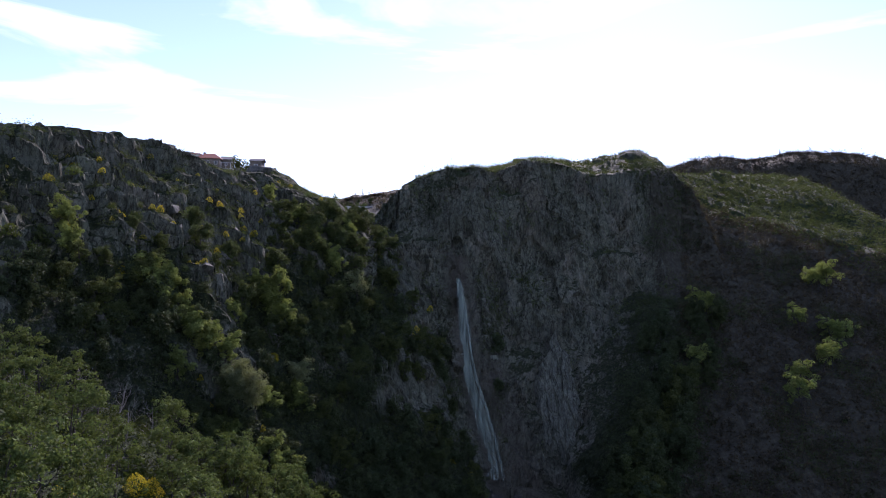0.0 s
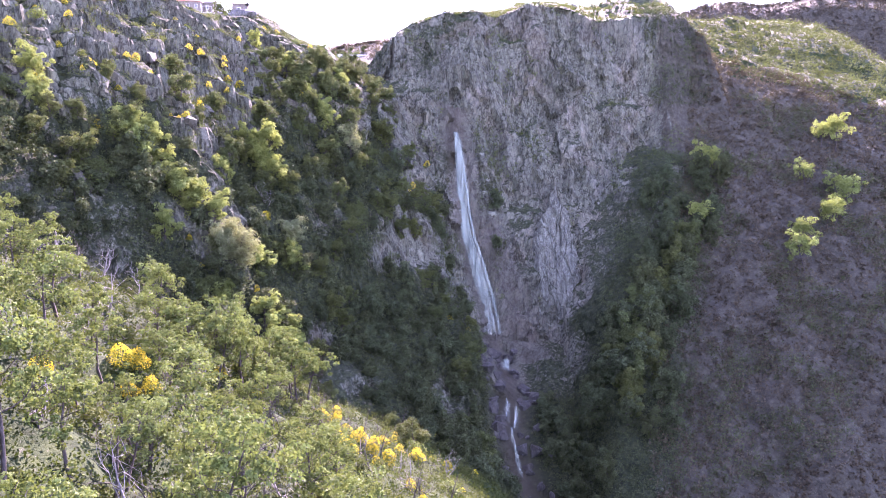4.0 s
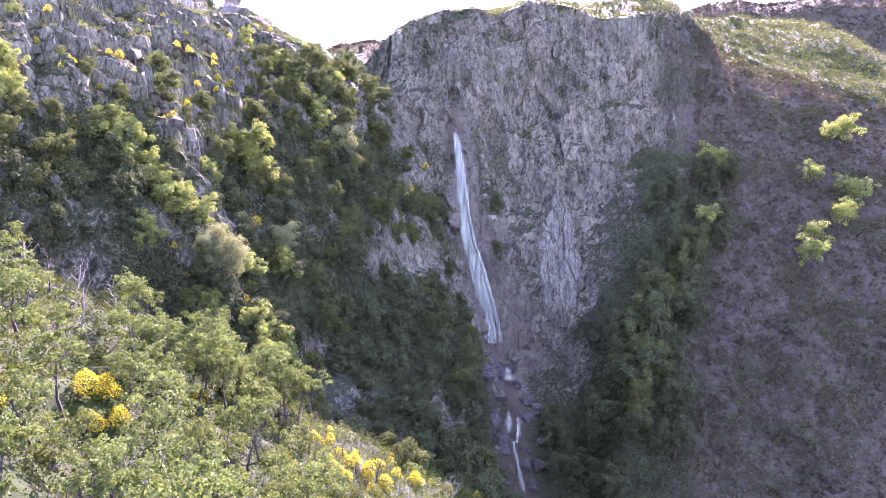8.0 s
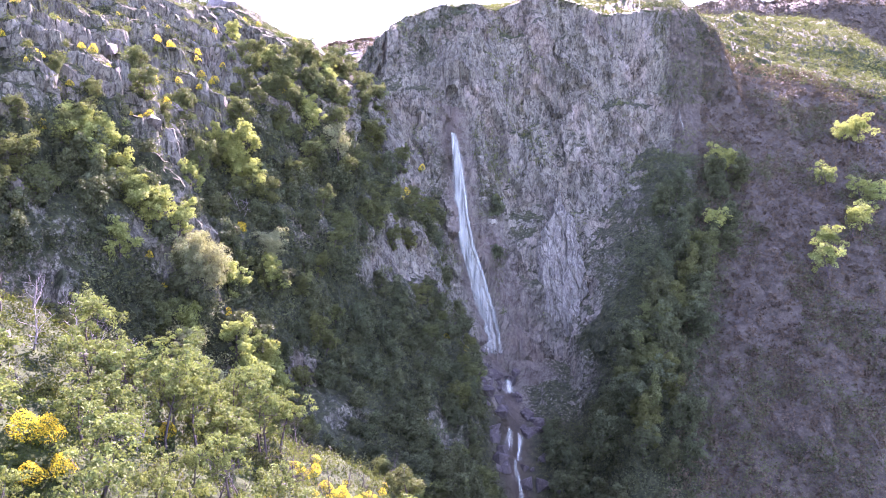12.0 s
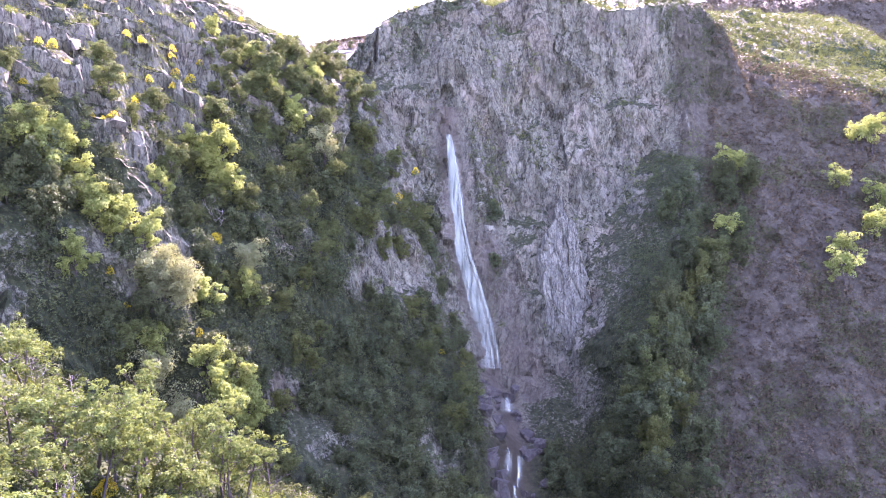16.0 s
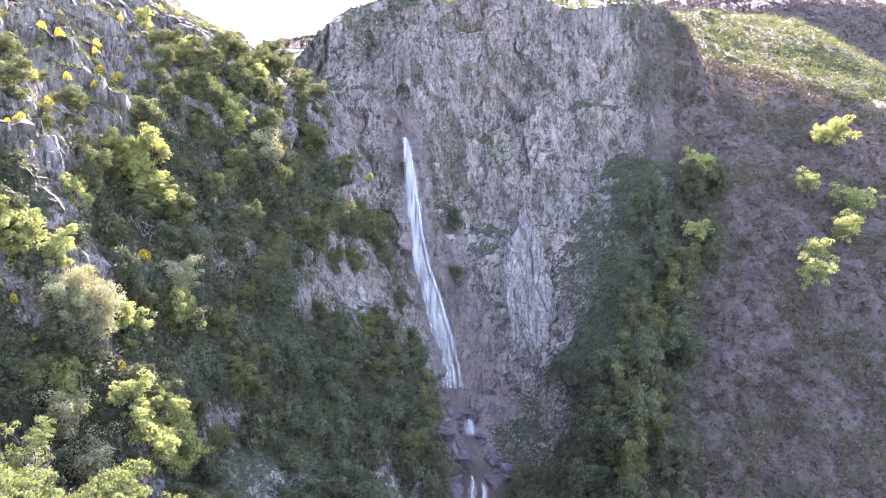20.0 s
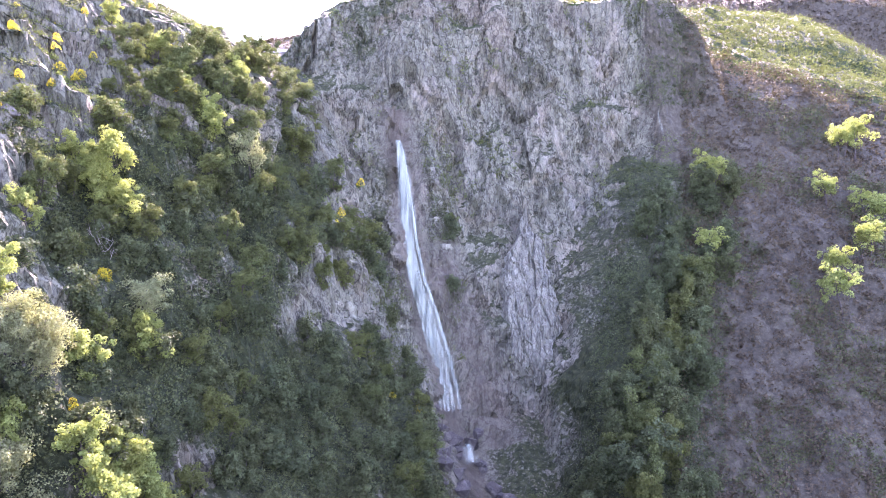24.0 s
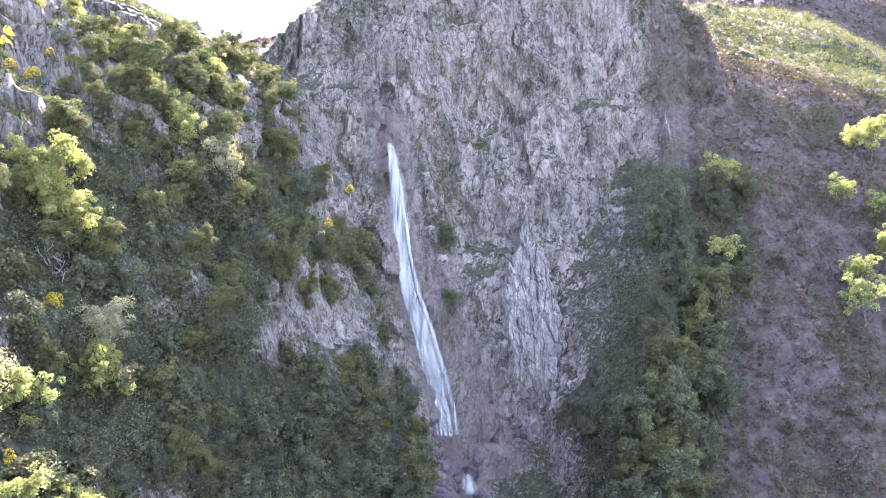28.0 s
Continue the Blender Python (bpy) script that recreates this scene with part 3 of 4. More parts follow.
def dome(rng, count, spread, height, inner, lumps):
    """Points in the shell of a lumpy dome, with their outward ways."""
    out = rng.normal(0, 1, (count, 3))
    out[:, 2] = np.abs(out[:, 2])
    out /= np.linalg.norm(out, axis=1, keepdims=True)
    r = rng.uniform(inner, 1.0, count) * (0.62 + 0.5 * np.clip((out @ lumps.T).max(1) - 0.5, 0, 1) * 2)
    return out * r[:, None] * np.array([spread, spread, height]), out


def bush_meshes(seed, height, spread, count, leaf, material, flower=None, flowers=0):
    rng = np.random.default_rng(seed)
    lines = []
    for k in range(8):
        turn = k * 0.8 + rng.uniform(-0.3, 0.3)
        lines.append(limb((0, 0, -0.3), (0.6 * math.cos(turn), 0.6 * math.sin(turn), 1), height * rng.uniform(0.7, 0.95), 0.045, rng, 0.2, 0.05, 4))
    stems = np_mesh("stem", *tubes(lines, 4), BARK)
    lumps = rng.normal(0, 1, (9, 3))
    lumps /= np.linalg.norm(lumps, axis=1, keepdims=True)
    pts, out = dome(rng, count, spread, height, 0.45, lumps)
    green = np_mesh("foliage", *leaves(pts, leaf, rng, facing=out), material)
    bloom = None
    if flowers:
        pts, out = dome(rng, flowers, spread * 1.04, height * 1.06, 0.86, lumps)
        keep = pts[:, 2] > 0.25 * height
        bloom = np_mesh("blossom", *leaves(pts[keep], leaf * 0.55, rng, facing=out[keep]), flower)
    return stems, green, bloom


def make_bush(name, label, category, meshes, group):
    top = tagged(new(name), label, category, group)
    part("stem", meshes[0], top)
    part("foliage", meshes[1], top)
    if meshes[2]:
        part("blossom", meshes[2], top, "dense yellow pea flowers")
    return top


def set_down(prototypes, spots, rng, low, high, sink=0.25):
    """Copies of the prototypes, in turn at random, on the ground at the spots."""
    first = {id(p): True for p in prototypes}
    for x, y in spots:
        p = prototypes[int(rng.integers(len(prototypes)))]
        k = rng.uniform(low, high)
        m = Matrix.LocRotScale((x, y, ground_at(x, y) - sink), Euler((rng.normal(0, 0.06), rng.normal(0, 0.06), rng.uniform(0, 6.28))), (k * rng.uniform(0.86, 1.16), k * rng.uniform(0.86, 1.16), k * rng.uniform(0.88, 1.14)))
        if first[id(p)]:
            p.matrix_basis, first[id(p)] = m, False
        else:
            q = copy_thing(p, m)
            q.matrix_basis = m
    for p in prototypes:
        if first[id(p)]:
            for o in (*p.children_recursive, p):
                bpy.data.objects.remove(o)


def scatter(rng, count, box, keep, gap):
    """Up to count spots in the box (x0, y0, x1, y1) where keep(x, y, z, steep) holds, no two nearer than gap."""
    n = count * 40
    x, y = rng.uniform(box[0], box[2], n), rng.uniform(box[1], box[3], n)
    z, st = land(x, y), steepness(x, y)
    good = keep(x, y, z, st)
    spots = []
    for px, py in zip(x[good], y[good]):
        if all((px - a) ** 2 + (py - b) ** 2 > gap * gap for a, b in spots):
            spots.append((float(px), float(py)))
            if len(spots) == count:
                break
    return spots


def carpet(name, label, category, rng, count, box, keep, per, size, height, leaf, material, flat=0.2):
    """Low growth that nobody could count: clumps of leaves over a stretch of ground, joined."""
    n = count * 9
    x, y = rng.uniform(box[0], box[2], n), rng.uniform(box[1], box[3], n)
    z, st = land(x, y), steepness(x, y)
    good = np.flatnonzero(keep(x, y, z, st) & (rng.uniform(0, 2.4, n) < np.sqrt(1 + st**2)))[:count]
    x, y, z = x[good], y[good], z[good]
    k = (0.45 + 1.3 * rng.uniform(0, 1, len(x)) ** 2.2) * size
    feet, ups = [], []
    for p in zip(x.tolist(), y.tolist(), z.tolist()):
        foot, up = SURFACE.find_nearest(p)[:2]
        feet.append(foot)
        ups.append(up)
    feet, ups = np.array(feet), np.array(ups)
    ups[ups[:, 2] < 0] *= -1
    ups = ups * 0.7 + np.array([0, 0, 0.5])
    off = rng.normal(0, 0.5, (len(x), per, 3)) * k[:, None, None]
    along = np.einsum("nki,ni->nk", off, ups)
    off = off + ups[:, None] * ((np.abs(along) * height / size - along) + 0.1)[:, :, None]
    pts = (feet[:, None] + off).reshape(-1, 3)
    patch = np.clip(1.3 * fbm(x / 6, y / 6, z / 6, 27, 2), -1, 1)
    me = with_tone(np_mesh(name, *leaves(pts, leaf, rng, flat), material), 0.6 * patch + 0.4 * rng.uniform(-1, 1, len(x)), per)
    tagged(new(name, me), label, category, kind="stuff")


def spur(x, y):
    return 37 - 0.6 * (x + 23) - 0.3 * (np.maximum(y, -10) - 80) - 0.8 * np.maximum(0, y - 88 - 0.5 * (x + 38))


def left_s(x, y):
    return -0.914 * (x + 4) + 0.405 * (y - 209)


def main_m(x, y):
    return y - 209 - 0.3 * (x + 4)


# ---------------------------------------------------------------- water
def strands(name, label, rng, count, y_top, y_foot, wide_top, wide_foot, shift=0.0, rows=70, lift=0.9, gap=0.0, broad=0.09):
    """A fall of many narrow sheets that follow the rock."""
    verts, faces, base = [], [], 0
    way = np.linspace(0, 1, rows)
    bed = land(stream_x(y_top + (y_foot - y_top) * way) + shift, y_top + (y_foot - y_top) * way)
    bed = np.convolve(np.pad(bed, 4, mode="edge"), np.ones(9) / 9, "valid")
    for k in range(count):
        a = 0.0 if rng.uniform() < 0.45 else rng.uniform(0, 0.55)
        b = 1.0 if rng.uniform() < 0.45 else min(1.0, a + rng.uniform(0.25, 0.6))
        u = np.linspace(a, b, rows)
        across = rng.normal(0, 0.30)
        if gap and rng.uniform() < 0.1:
            across = 0.62 + 0.05 * rng.normal()
        y = y_top + (y_foot - y_top) * u
        wide = wide_top + (wide_foot - wide_top) * np.clip(u * 1.3, 0, 1)
        x = stream_x(y) + shift + across * wide + 0.10 * vnoise(u * 14, k * 3.3, 0, 61) + 0.45 * vnoise(u * 5, 7.7, 0, 62)
        z = np.interp(u, way, bed) + lift + 0.5 * rng.uniform()
        half = broad * rng.uniform(0.4, 1.6) * (0.35 + 0.8 * np.sin(np.pi * np.linspace(0.03, 0.97, rows))) * (1 + 0.3 * vnoise(u * 6, k, 0, 63))
        mid = np.stack([x, y - 0.1 - 0.5 * half, z + 0.5 * half], -1)
        left = np.stack([x - half, y, z], -1)
        right = np.stack([x + half, y, z], -1)
        verts.append(np.stack([left, mid, right], 1).reshape(-1, 3))
        i = base + 3 * np.arange(rows - 1)
        for s in (0, 1):
            faces.append(np.stack([i + s, i + s + 1, i + s + 4, i + s + 3], -1))
        base += 3 * rows
    me = np_mesh(name, np.concatenate(verts), np.concatenate(faces), WATER)
    return tagged(new(name, me), label, "waterfall", kind="structure")


rng = np.random.default_rng(5)
strands("waterfall", "tall white waterfall sliding down a dark rock face", rng, 105, 208.2, 175.5, 0.9, 3.1, gap=1, broad=0.17)
strands("waterfall", "short white cascade below the tall fall", rng, 60, 170.5, 166.0, 0.6, 2.2, rows=16, lift=1.3)
strands("waterfall", "thin branching cascade among dark boulders", rng, 22, 157, 149, 0.5, 1.8, shift=-1.1, rows=20, lift=1.2)
strands("waterfall", "thin branching cascade among dark boulders", rng, 20, 157, 149, 0.7, 0.7, shift=1.0, rows=20, lift=1.2)
strands("waterfall", "thin stream of white water in the gorge", rng, 18, 149, 141, 0.6, 1.0, rows=20, lift=1.1)
strands("waterfall", "thin stream of white water in the gorge", rng, 22, 138, 133, 0.6, 1.2, rows=20, lift=1.1)

# ---------------------------------------------------------------- trees
rng = np.random.default_rng(11)
def on_spur(x, y, z, low=25):
    return (np.abs(z - spur(x, y)) < 3.5) & (z > low) & (y < 92 + 0.5 * (x + 38))


spur_oaks = [make_tree("oak_tree", "young oak with thin trunk and open light green crown", "tree",
                       tree_meshes(100 + k, 6.6 + 0.5 * k, 2.4 + 0.12 * k, 0.17, 56, 50, 0.102, FRESH_LEAF, bare=0.42 + 0.035 * k, clump=0.52), "oaks on the spur") for k in range(6)]
BROOM_SPOTS = [(-29.1, 61.4), (-27.5, 59.0), (-26.2, 60.3), (-26.5, 72.8), (-26.1, 75.9), (-22.8, 80.2), (-17.6, 89), (-31.5, 54)]


def open_ground(x, y):
    """Glades below the brooms, where no oak stands."""
    free = np.ones(np.shape(x), bool)
    for bx, by in BROOM_SPOTS:
        u = np.clip((by - y) / 6, 0, 1)
        free &= np.hypot(x - bx - 3 * u, y - by + 6 * u) > 1.5
    return free


spots = scatter(rng, 118, (-75, 20, 10, 124), lambda x, y, z, st: on_spur(x, y, z, 33) & open_ground(x, y) & (y < 84 + 0.5 * (x + 38)) & (z > 21) & (fbm(x / 9, y / 9, 0, 71, 2) > -0.5), 2.6)
spots += [(-30.5, 76.2), (-28.9, 76.2), (-27.3, 76.7), (-25.7, 77.3), (-25.2, 81), (-24, 82), (-23.3, 86.4), (-22.8, 90.3), (-18.9, 88.9), (-26.2, 71.3), (-25.1, 74.5), (-22.9, 76.2), (-21.6, 79.8), (-21, 87.7)]
set_down(spur_oaks, spots, rng, 0.75, 1.2)

dead_trees = [make_tree("dead_tree", "bare twisted leafless tree among the oaks", "tree", tree_meshes(140 + k, 5.4, 2.7, 0.13, 0, 0, 0, OAK_LEAF, (GREY_BARK, BARK)[k % 2], bare=0.2, lean=0.25), "bare trees") for k in range(4)]
spots = scatter(rng, 130, (-70, 35, 0, 115), lambda x, y, z, st: on_spur(x, y, z, 20), 2.3) + [(-36.3, 136.4)]
set_down(dead_trees, spots, rng, 0.7, 1.25)

wall_oaks = [make_tree("oak_tree", "round-crowned green oak rooted in the gorge wall", "tree",
                       tree_meshes(160 + k, 5.6 + 0.5 * k, 2.7, 0.2, 88, 76, 0.125, OAK_LEAF, bare=0.15, clump=0.78), "oaks on the gorge walls") for k in range(4)]
# part of these oaks' sunlit look is painted in by the lighter leaf colour
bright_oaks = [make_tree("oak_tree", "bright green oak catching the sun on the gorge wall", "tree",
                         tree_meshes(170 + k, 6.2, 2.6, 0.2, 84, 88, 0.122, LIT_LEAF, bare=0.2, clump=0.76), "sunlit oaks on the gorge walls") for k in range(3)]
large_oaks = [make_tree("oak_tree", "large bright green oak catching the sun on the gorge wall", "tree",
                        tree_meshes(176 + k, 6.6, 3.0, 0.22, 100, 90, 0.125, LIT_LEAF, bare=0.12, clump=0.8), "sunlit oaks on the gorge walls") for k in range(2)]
# the string of trees down the wall, then the stand below the village and the foot of the wall
row = [(-52.2, 117.1), (-53.2, 118.2), (-51.2, 118.3), (-50.5, 119.3), (-48.3, 117.7), (-47, 117), (-45.3, 116.5), (-44.2, 116.8), (-42.7, 117.3), (-40.6, 118.3),
       (-42.5, 142), (-41, 142.6), (-39.5, 142), (-38.2, 142.4), (-37, 141.7), (-42.4, 128.9), (-64, 111.7), (-61, 107.6), (-45.5, 110.4),
       (-35, 125.1), (-31.3, 132.4), (-32.1, 133.7), (-38.2, 113.2), (-31.1, 120.1), (-30.1, 120.2), (-32, 115.5), (-29.9, 124), (-28.1, 124.2), (-30.5, 122),
       (-49.1, 171.9), (-41.8, 171.4), (-37.3, 167.8), (-32.5, 165.1), (-30.8, 163.2), (-33.4, 166), (-29.4, 175.2)]
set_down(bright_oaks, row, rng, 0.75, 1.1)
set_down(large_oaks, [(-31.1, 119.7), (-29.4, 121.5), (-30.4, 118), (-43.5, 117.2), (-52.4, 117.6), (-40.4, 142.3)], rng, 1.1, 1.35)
stand = [(-36.7, 174), (-41.3, 172.9), (-44, 169.4), (-35.9, 160), (-33.4, 161.1), (-39.5, 160.6), (-27.1, 176.2), (-46, 167), (-43, 164), (-40, 166), (-38, 163), (-36, 170), (-34, 173), (-32, 170),
         (-31, 178), (-33.5, 180), (-29.5, 184), (-31.5, 189.5), (-37.4, 175.8), (-28, 189), (-38.5, 156), (-34.5, 156.5), (-41, 149), (-44.5, 157), (-31, 158)]
spots = scatter(rng, 120, (-75, 100, 10, 215), lambda x, y, z, st: (left_s(x, y) > -45) & (left_s(x, y) < 16) & ((z > spur(x, y) + 3) | (y > 100)) & (fbm(x / 15, y / 15, z / 20, 73, 2) > -0.05 + 0.25 * (z < 62) * (left_s(x, y) > -3)) & (main_m(x, y) < -8 + 0.6 * np.maximum(0, -x - 20)) & (np.abs(x - stream_x(y)) > 8), 3.0)
set_down(wall_oaks, stand + spots, rng, 0.55, 1.0)

thicket = [make_tree("holm_oak", "small dark evergreen oak in the thicket on the shaded wall", "tree",
                     tree_meshes(240 + k, 3.6, 1.9, 0.1, 60, 52, 0.13, DARK_LEAF, bare=0.05, clump=0.72), "thicket on the shaded wall") for k in range(4)]
spots = scatter(rng, 300, (-75, 86, 30, 200), lambda x, y, z, st: (left_s(x, y) > -60) & (left_s(x, y) < 4 + 5 * (y < 126)) & (main_m(x, y) < -14) & ((x < 8) | (y < 158)) & (np.abs(x - stream_x(y)) > 6.5) & ((z > spur(x, y) + 2) | (y > 91 + 0.5 * (x + 38)))
                & (fbm(x / 13, y / 13, z / 13, 21, 3) > -0.25 - 0.6 * (y < 124)), 1.9)
set_down(thicket, spots, rng, 0.7, 1.35)

gully_trees = [make_tree("evergreen_oak", "dense dark green tree in the shaded gully", "tree",
                         tree_meshes(180 + k, 7.5, 3.4, 0.22, 110, 66, 0.155, DARK_LEAF, bare=0.15, clump=0.95), "trees in the gully") for k in range(3)]
spots = [(41.4, 176), (38.8, 162.4), (40.5, 160), (37, 158.5), (52.4, 184), (54.5, 188), (33, 162.5), (32, 149.5), (44, 180), (48, 186), (36, 153), (40, 155)]
big = [(38.6, 162.3), (34.2, 155.3), (38.3, 155.1), (34.1, 149.2), (40.2, 154.3), (31.1, 154.1), (34.4, 145.9), (39, 163.3), (49.2, 180.4), (47.8, 172.2), (42.9, 171.5), (51.5, 187.5), (54.8, 186.7)]
spots += scatter(rng, 34, (22, 118, 75, 215), lambda x, y, z, st: (np.abs(x - 38 - 0.42 * (y - 155)) < 9), 3.6)
set_down(gully_trees, spots, rng, 0.75, 1.25)
round_trees = [make_tree("chestnut_tree", "large rounded green tree at the foot of the cliff", "tree", tree_meshes(190 + k, 8.5, 4.0, 0.26, 120, 76, 0.155, OAK_LEAF, bare=0.12, clump=1.0), "large trees in the gully") for k in range(2)]
set_down(round_trees, big, rng, 0.7, 1.05)

# sunlit look of the slope oaks is helped by the lighter leaf colour
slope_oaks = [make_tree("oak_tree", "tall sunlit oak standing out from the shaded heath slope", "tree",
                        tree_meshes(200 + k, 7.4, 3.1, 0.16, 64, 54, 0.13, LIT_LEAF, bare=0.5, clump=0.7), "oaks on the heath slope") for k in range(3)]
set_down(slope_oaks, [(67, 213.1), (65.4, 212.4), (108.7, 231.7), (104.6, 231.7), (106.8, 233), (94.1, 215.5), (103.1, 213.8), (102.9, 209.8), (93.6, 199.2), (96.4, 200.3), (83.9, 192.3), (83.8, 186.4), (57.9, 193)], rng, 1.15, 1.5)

pale_trees = [make_tree("willow_tree", "silvery pale-leaved tree on the gorge wall", "tree", tree_meshes(220 + k, 5.8, 2.4, 0.16, 80, 76, 0.095, PALE_LEAF, bare=0.15, clump=0.95), "silvery trees") for k in range(2)]
set_down(pale_trees, [(-37.9, 117.6), (-39.6, 117.6), (-36.3, 117.8), (-38.8, 118.5), (-37.2, 119.2), (-32.7, 135.8), (-32.2, 136.8), (-26.1, 164.6), (-37.4, 111.9), (-34.6, 111.4)], rng, 0.85, 1.25)

# ---------------------------------------------------------------- bushes
brooms = [make_bush("broom_bush", "broom bush in full yellow flower", "bush", bush_meshes(300 + k, 1.5, 0.95, 200, 0.10, BROOM_LEAF, BROOM_FLOWER, 950), "flowering brooms") for k in range(3)]
round_brooms = [make_bush("broom_bush", "large round broom bush covered in yellow flowers", "bush", bush_meshes(310 + k, 1.9, 1.15, 420, 0.10, BROOM_LEAF, BROOM_FLOWER, 1700), "flowering brooms") for k in range(2)]
set_down(round_brooms, BROOM_SPOTS + [(-28.2, 62.4), (-16, 90.2), (-14.3, 87.8), (-13.1, 86.9), (-12.6, 87.5), (-11, 86.8), (-12.3, 82), (-13.6, 80.4), (-9.1, 88.1), (-10.3, 92.7), (-5.8, 93.2), (-2.1, 102.2), (1.9, 107.7)], rng, 0.7, 1.1, 0.2)
spots = [(-36.6, 133.5), (-36.2, 133.9), (-43.3, 114.5), (-41.7, 115), (-34.3, 119), (-58.2, 128.8), (-69.5, 131.9), (-68.2, 129.8), (-63.4, 152.6), (-62.3, 146), (-51.4, 158.3), (-47.9, 155.7), (-49.7, 143.9), (-51.7, 139.1),
         (-47.1, 146.9), (-66.2, 122.3), (-55.1, 145.7), (-54.9, 148.6), (-53, 150.2), (-54.1, 142.5), (-50.6, 156), (-49.2, 159.3), (-53.7, 151.1), (-53.7, 162.7), (-50.7, 166.5), (-48.7, 126.2), (-48.6, 136.1), (-61.8, 159.7), (-69, 151.7), (-56.3, 114.2)]
spots += scatter(rng, 65, (-24, 50, 30, 130), lambda x, y, z, st: on_spur(x, y, z, 0) & (z < 34) & (fbm(x / 8, y / 8, 0, 75, 2) > -0.2), 1.1)
spots += scatter(rng, 34, (-90, 108, -36, 190), lambda x, y, z, st: (left_s(x, y) > 3) & (z < 88) & (z > 62) & (fbm(x / 12, y / 12, 0, 76, 2) > -0.1), 2.2)
set_down(brooms, spots, rng, 0.4, 0.95, 0.15)
brooms = [make_bush("broom_bush", "broom bush in full yellow flower", "bush", bush_meshes(304 + k, 1.5, 1.0, 200, 0.10, BROOM_LEAF, BROOM_FLOWER, 850), "flowering brooms") for k in range(2)]
spots = []
spots += [(-11.8, 198.1), (-14.2, 179.2), (-13.9, 182.5), (-5.4, 162), (-3.8, 165.3), (0.7, 168), (-36.7, 134), (-49.5, 154.4), (-47.9, 156.4), (-48, 161.6)]
set_down(brooms, spots, rng, 0.6, 1.25, 0.1)

shrubs = [make_bush("green_bush", "rounded light green shrub", "bush", bush_meshes(320 + k, 1.4, 1.15, 380, 0.115, (HILL_LEAF, FRESH_LEAF, OAK_LEAF, BROOM_LEAF)[k]), "light green shrubs") for k in range(4)]
spots = scatter(rng, 120, (-60, 20, 30, 128), lambda x, y, z, st: on_spur(x, y, z, 0), 1.5)
spots += scatter(rng, 80, (-95, 100, -20, 210), lambda x, y, z, st: (left_s(x, y) > 2) & (z < 87) & ~((x > -84) & (y > 172) & (z > 84)), 2.0)
set_down(shrubs, spots, rng, 0.6, 1.5, 0.1)

# ---------------------------------------------------------------- low growth
carpet("grass", "sunlit grass and herbs on the spur", "grass", rng, 13500, (-70, 16, 30, 122), lambda x, y, z, st: on_spur(x, y, z, 0), 8, 0.8, 0.45, 0.13, GRASS_BLADE, 0.0)
carpet("low_heath", "olive heath tufts between the brooms", "heath", rng, 2600, (-30, 45, 32, 130), lambda x, y, z, st: on_spur(x, y, z, 0) & (z < 35), 26, 0.9, 0.9, 0.1, HILL_LEAF, 0.0)
carpet("understory", "olive scrub under the oaks on the spur", "shrubs", rng, 2300, (-72, 18, 0, 118), lambda x, y, z, st: on_spur(x, y, z, 30) & (fbm(x / 5, y / 5, 0, 29, 2) > -0.15), 22, 0.95, 0.8, 0.1, HILL_LEAF, 0.0)
carpet("shrub_cover", "dark green shrubs covering the shaded wall", "shrubs", rng, 11000, (-92, 78, 40, 215),
       lambda x, y, z, st: (left_s(x, y) > -60) & (main_m(x, y) < -3 + 30 * (x < -18)) & ((x < 8) | (y < 160)) & (np.abs(x - stream_x(y)) > 5) & ((z > spur(x, y) + 2) | (y > 90 + 0.5 * (x + 38))) & (z < 72 - 4 * (y < 160)) & ~((x > -84) & (y > 168) & (z > 70))
       & (fbm(x / 13, y / 13, z / 13, 21, 3) > -0.06 - 0.5 * (y < 118)), 15, 1.5, 1.1, 0.165, DARK_LEAF)
carpet("gully_scrub", "dark green scrub in the gully beside the cliff", "shrubs", rng, 3400, (22, 130, 70, 222),
       lambda x, y, z, st: (np.abs(x - 37 - 0.35 * (y - 155)) < 12) & (z < 60), 18, 1.5, 1.1, 0.165, DARK_LEAF)
carpet("ledge_scrub", "olive scrub on the ledges of the upper gorge wall", "shrubs", rng, 5200, (-95, 95, -28, 212),
       lambda x, y, z, st: (left_s(x, y) > 2) & (z > 62) & (z < 92) & (fbm(x / 5, y / 5, z / 6, 28, 3) > 0.0), 14, 0.8, 0.6, 0.12, OAK_LEAF)
# added dark leaves stand in for shade on the sunlit crest seam
carpet("crest_scrub", "dark scrub added to shade the crest beside the sunny hill", "shrubs", rng, 900, (53, 216, 73, 262),
       lambda x, y, z, st: z > 72, 18, 1.1, 1.0, 0.16, DARK_LEAF)
carpet("ledge_plants", "sparse plants on the ledges of the cliff", "plants", rng, 1500, (-20, 178, 70, 245),
       lambda x, y, z, st: (main_m(x, y) > -34) & (np.abs(x - stream_x(y)) > 3.5) & (fbm(x / 6, y / 6, z / 9, 22, 3) > 0.35), 16, 0.9, 0.7, 0.14, OAK_LEAF)
carpet("heather_scrub", "brown and purple heather on the shaded slope", "heather", rng, 14500, (36, 88, 165, 272), lambda x, y, z, st: (x > 40 + 0.3 * (y - 150)) & (heath_slope(x, y) < sunny_hill(x, y) + 1), 14, 1.1, 1.2, 0.26, SCRUB_LEAF)
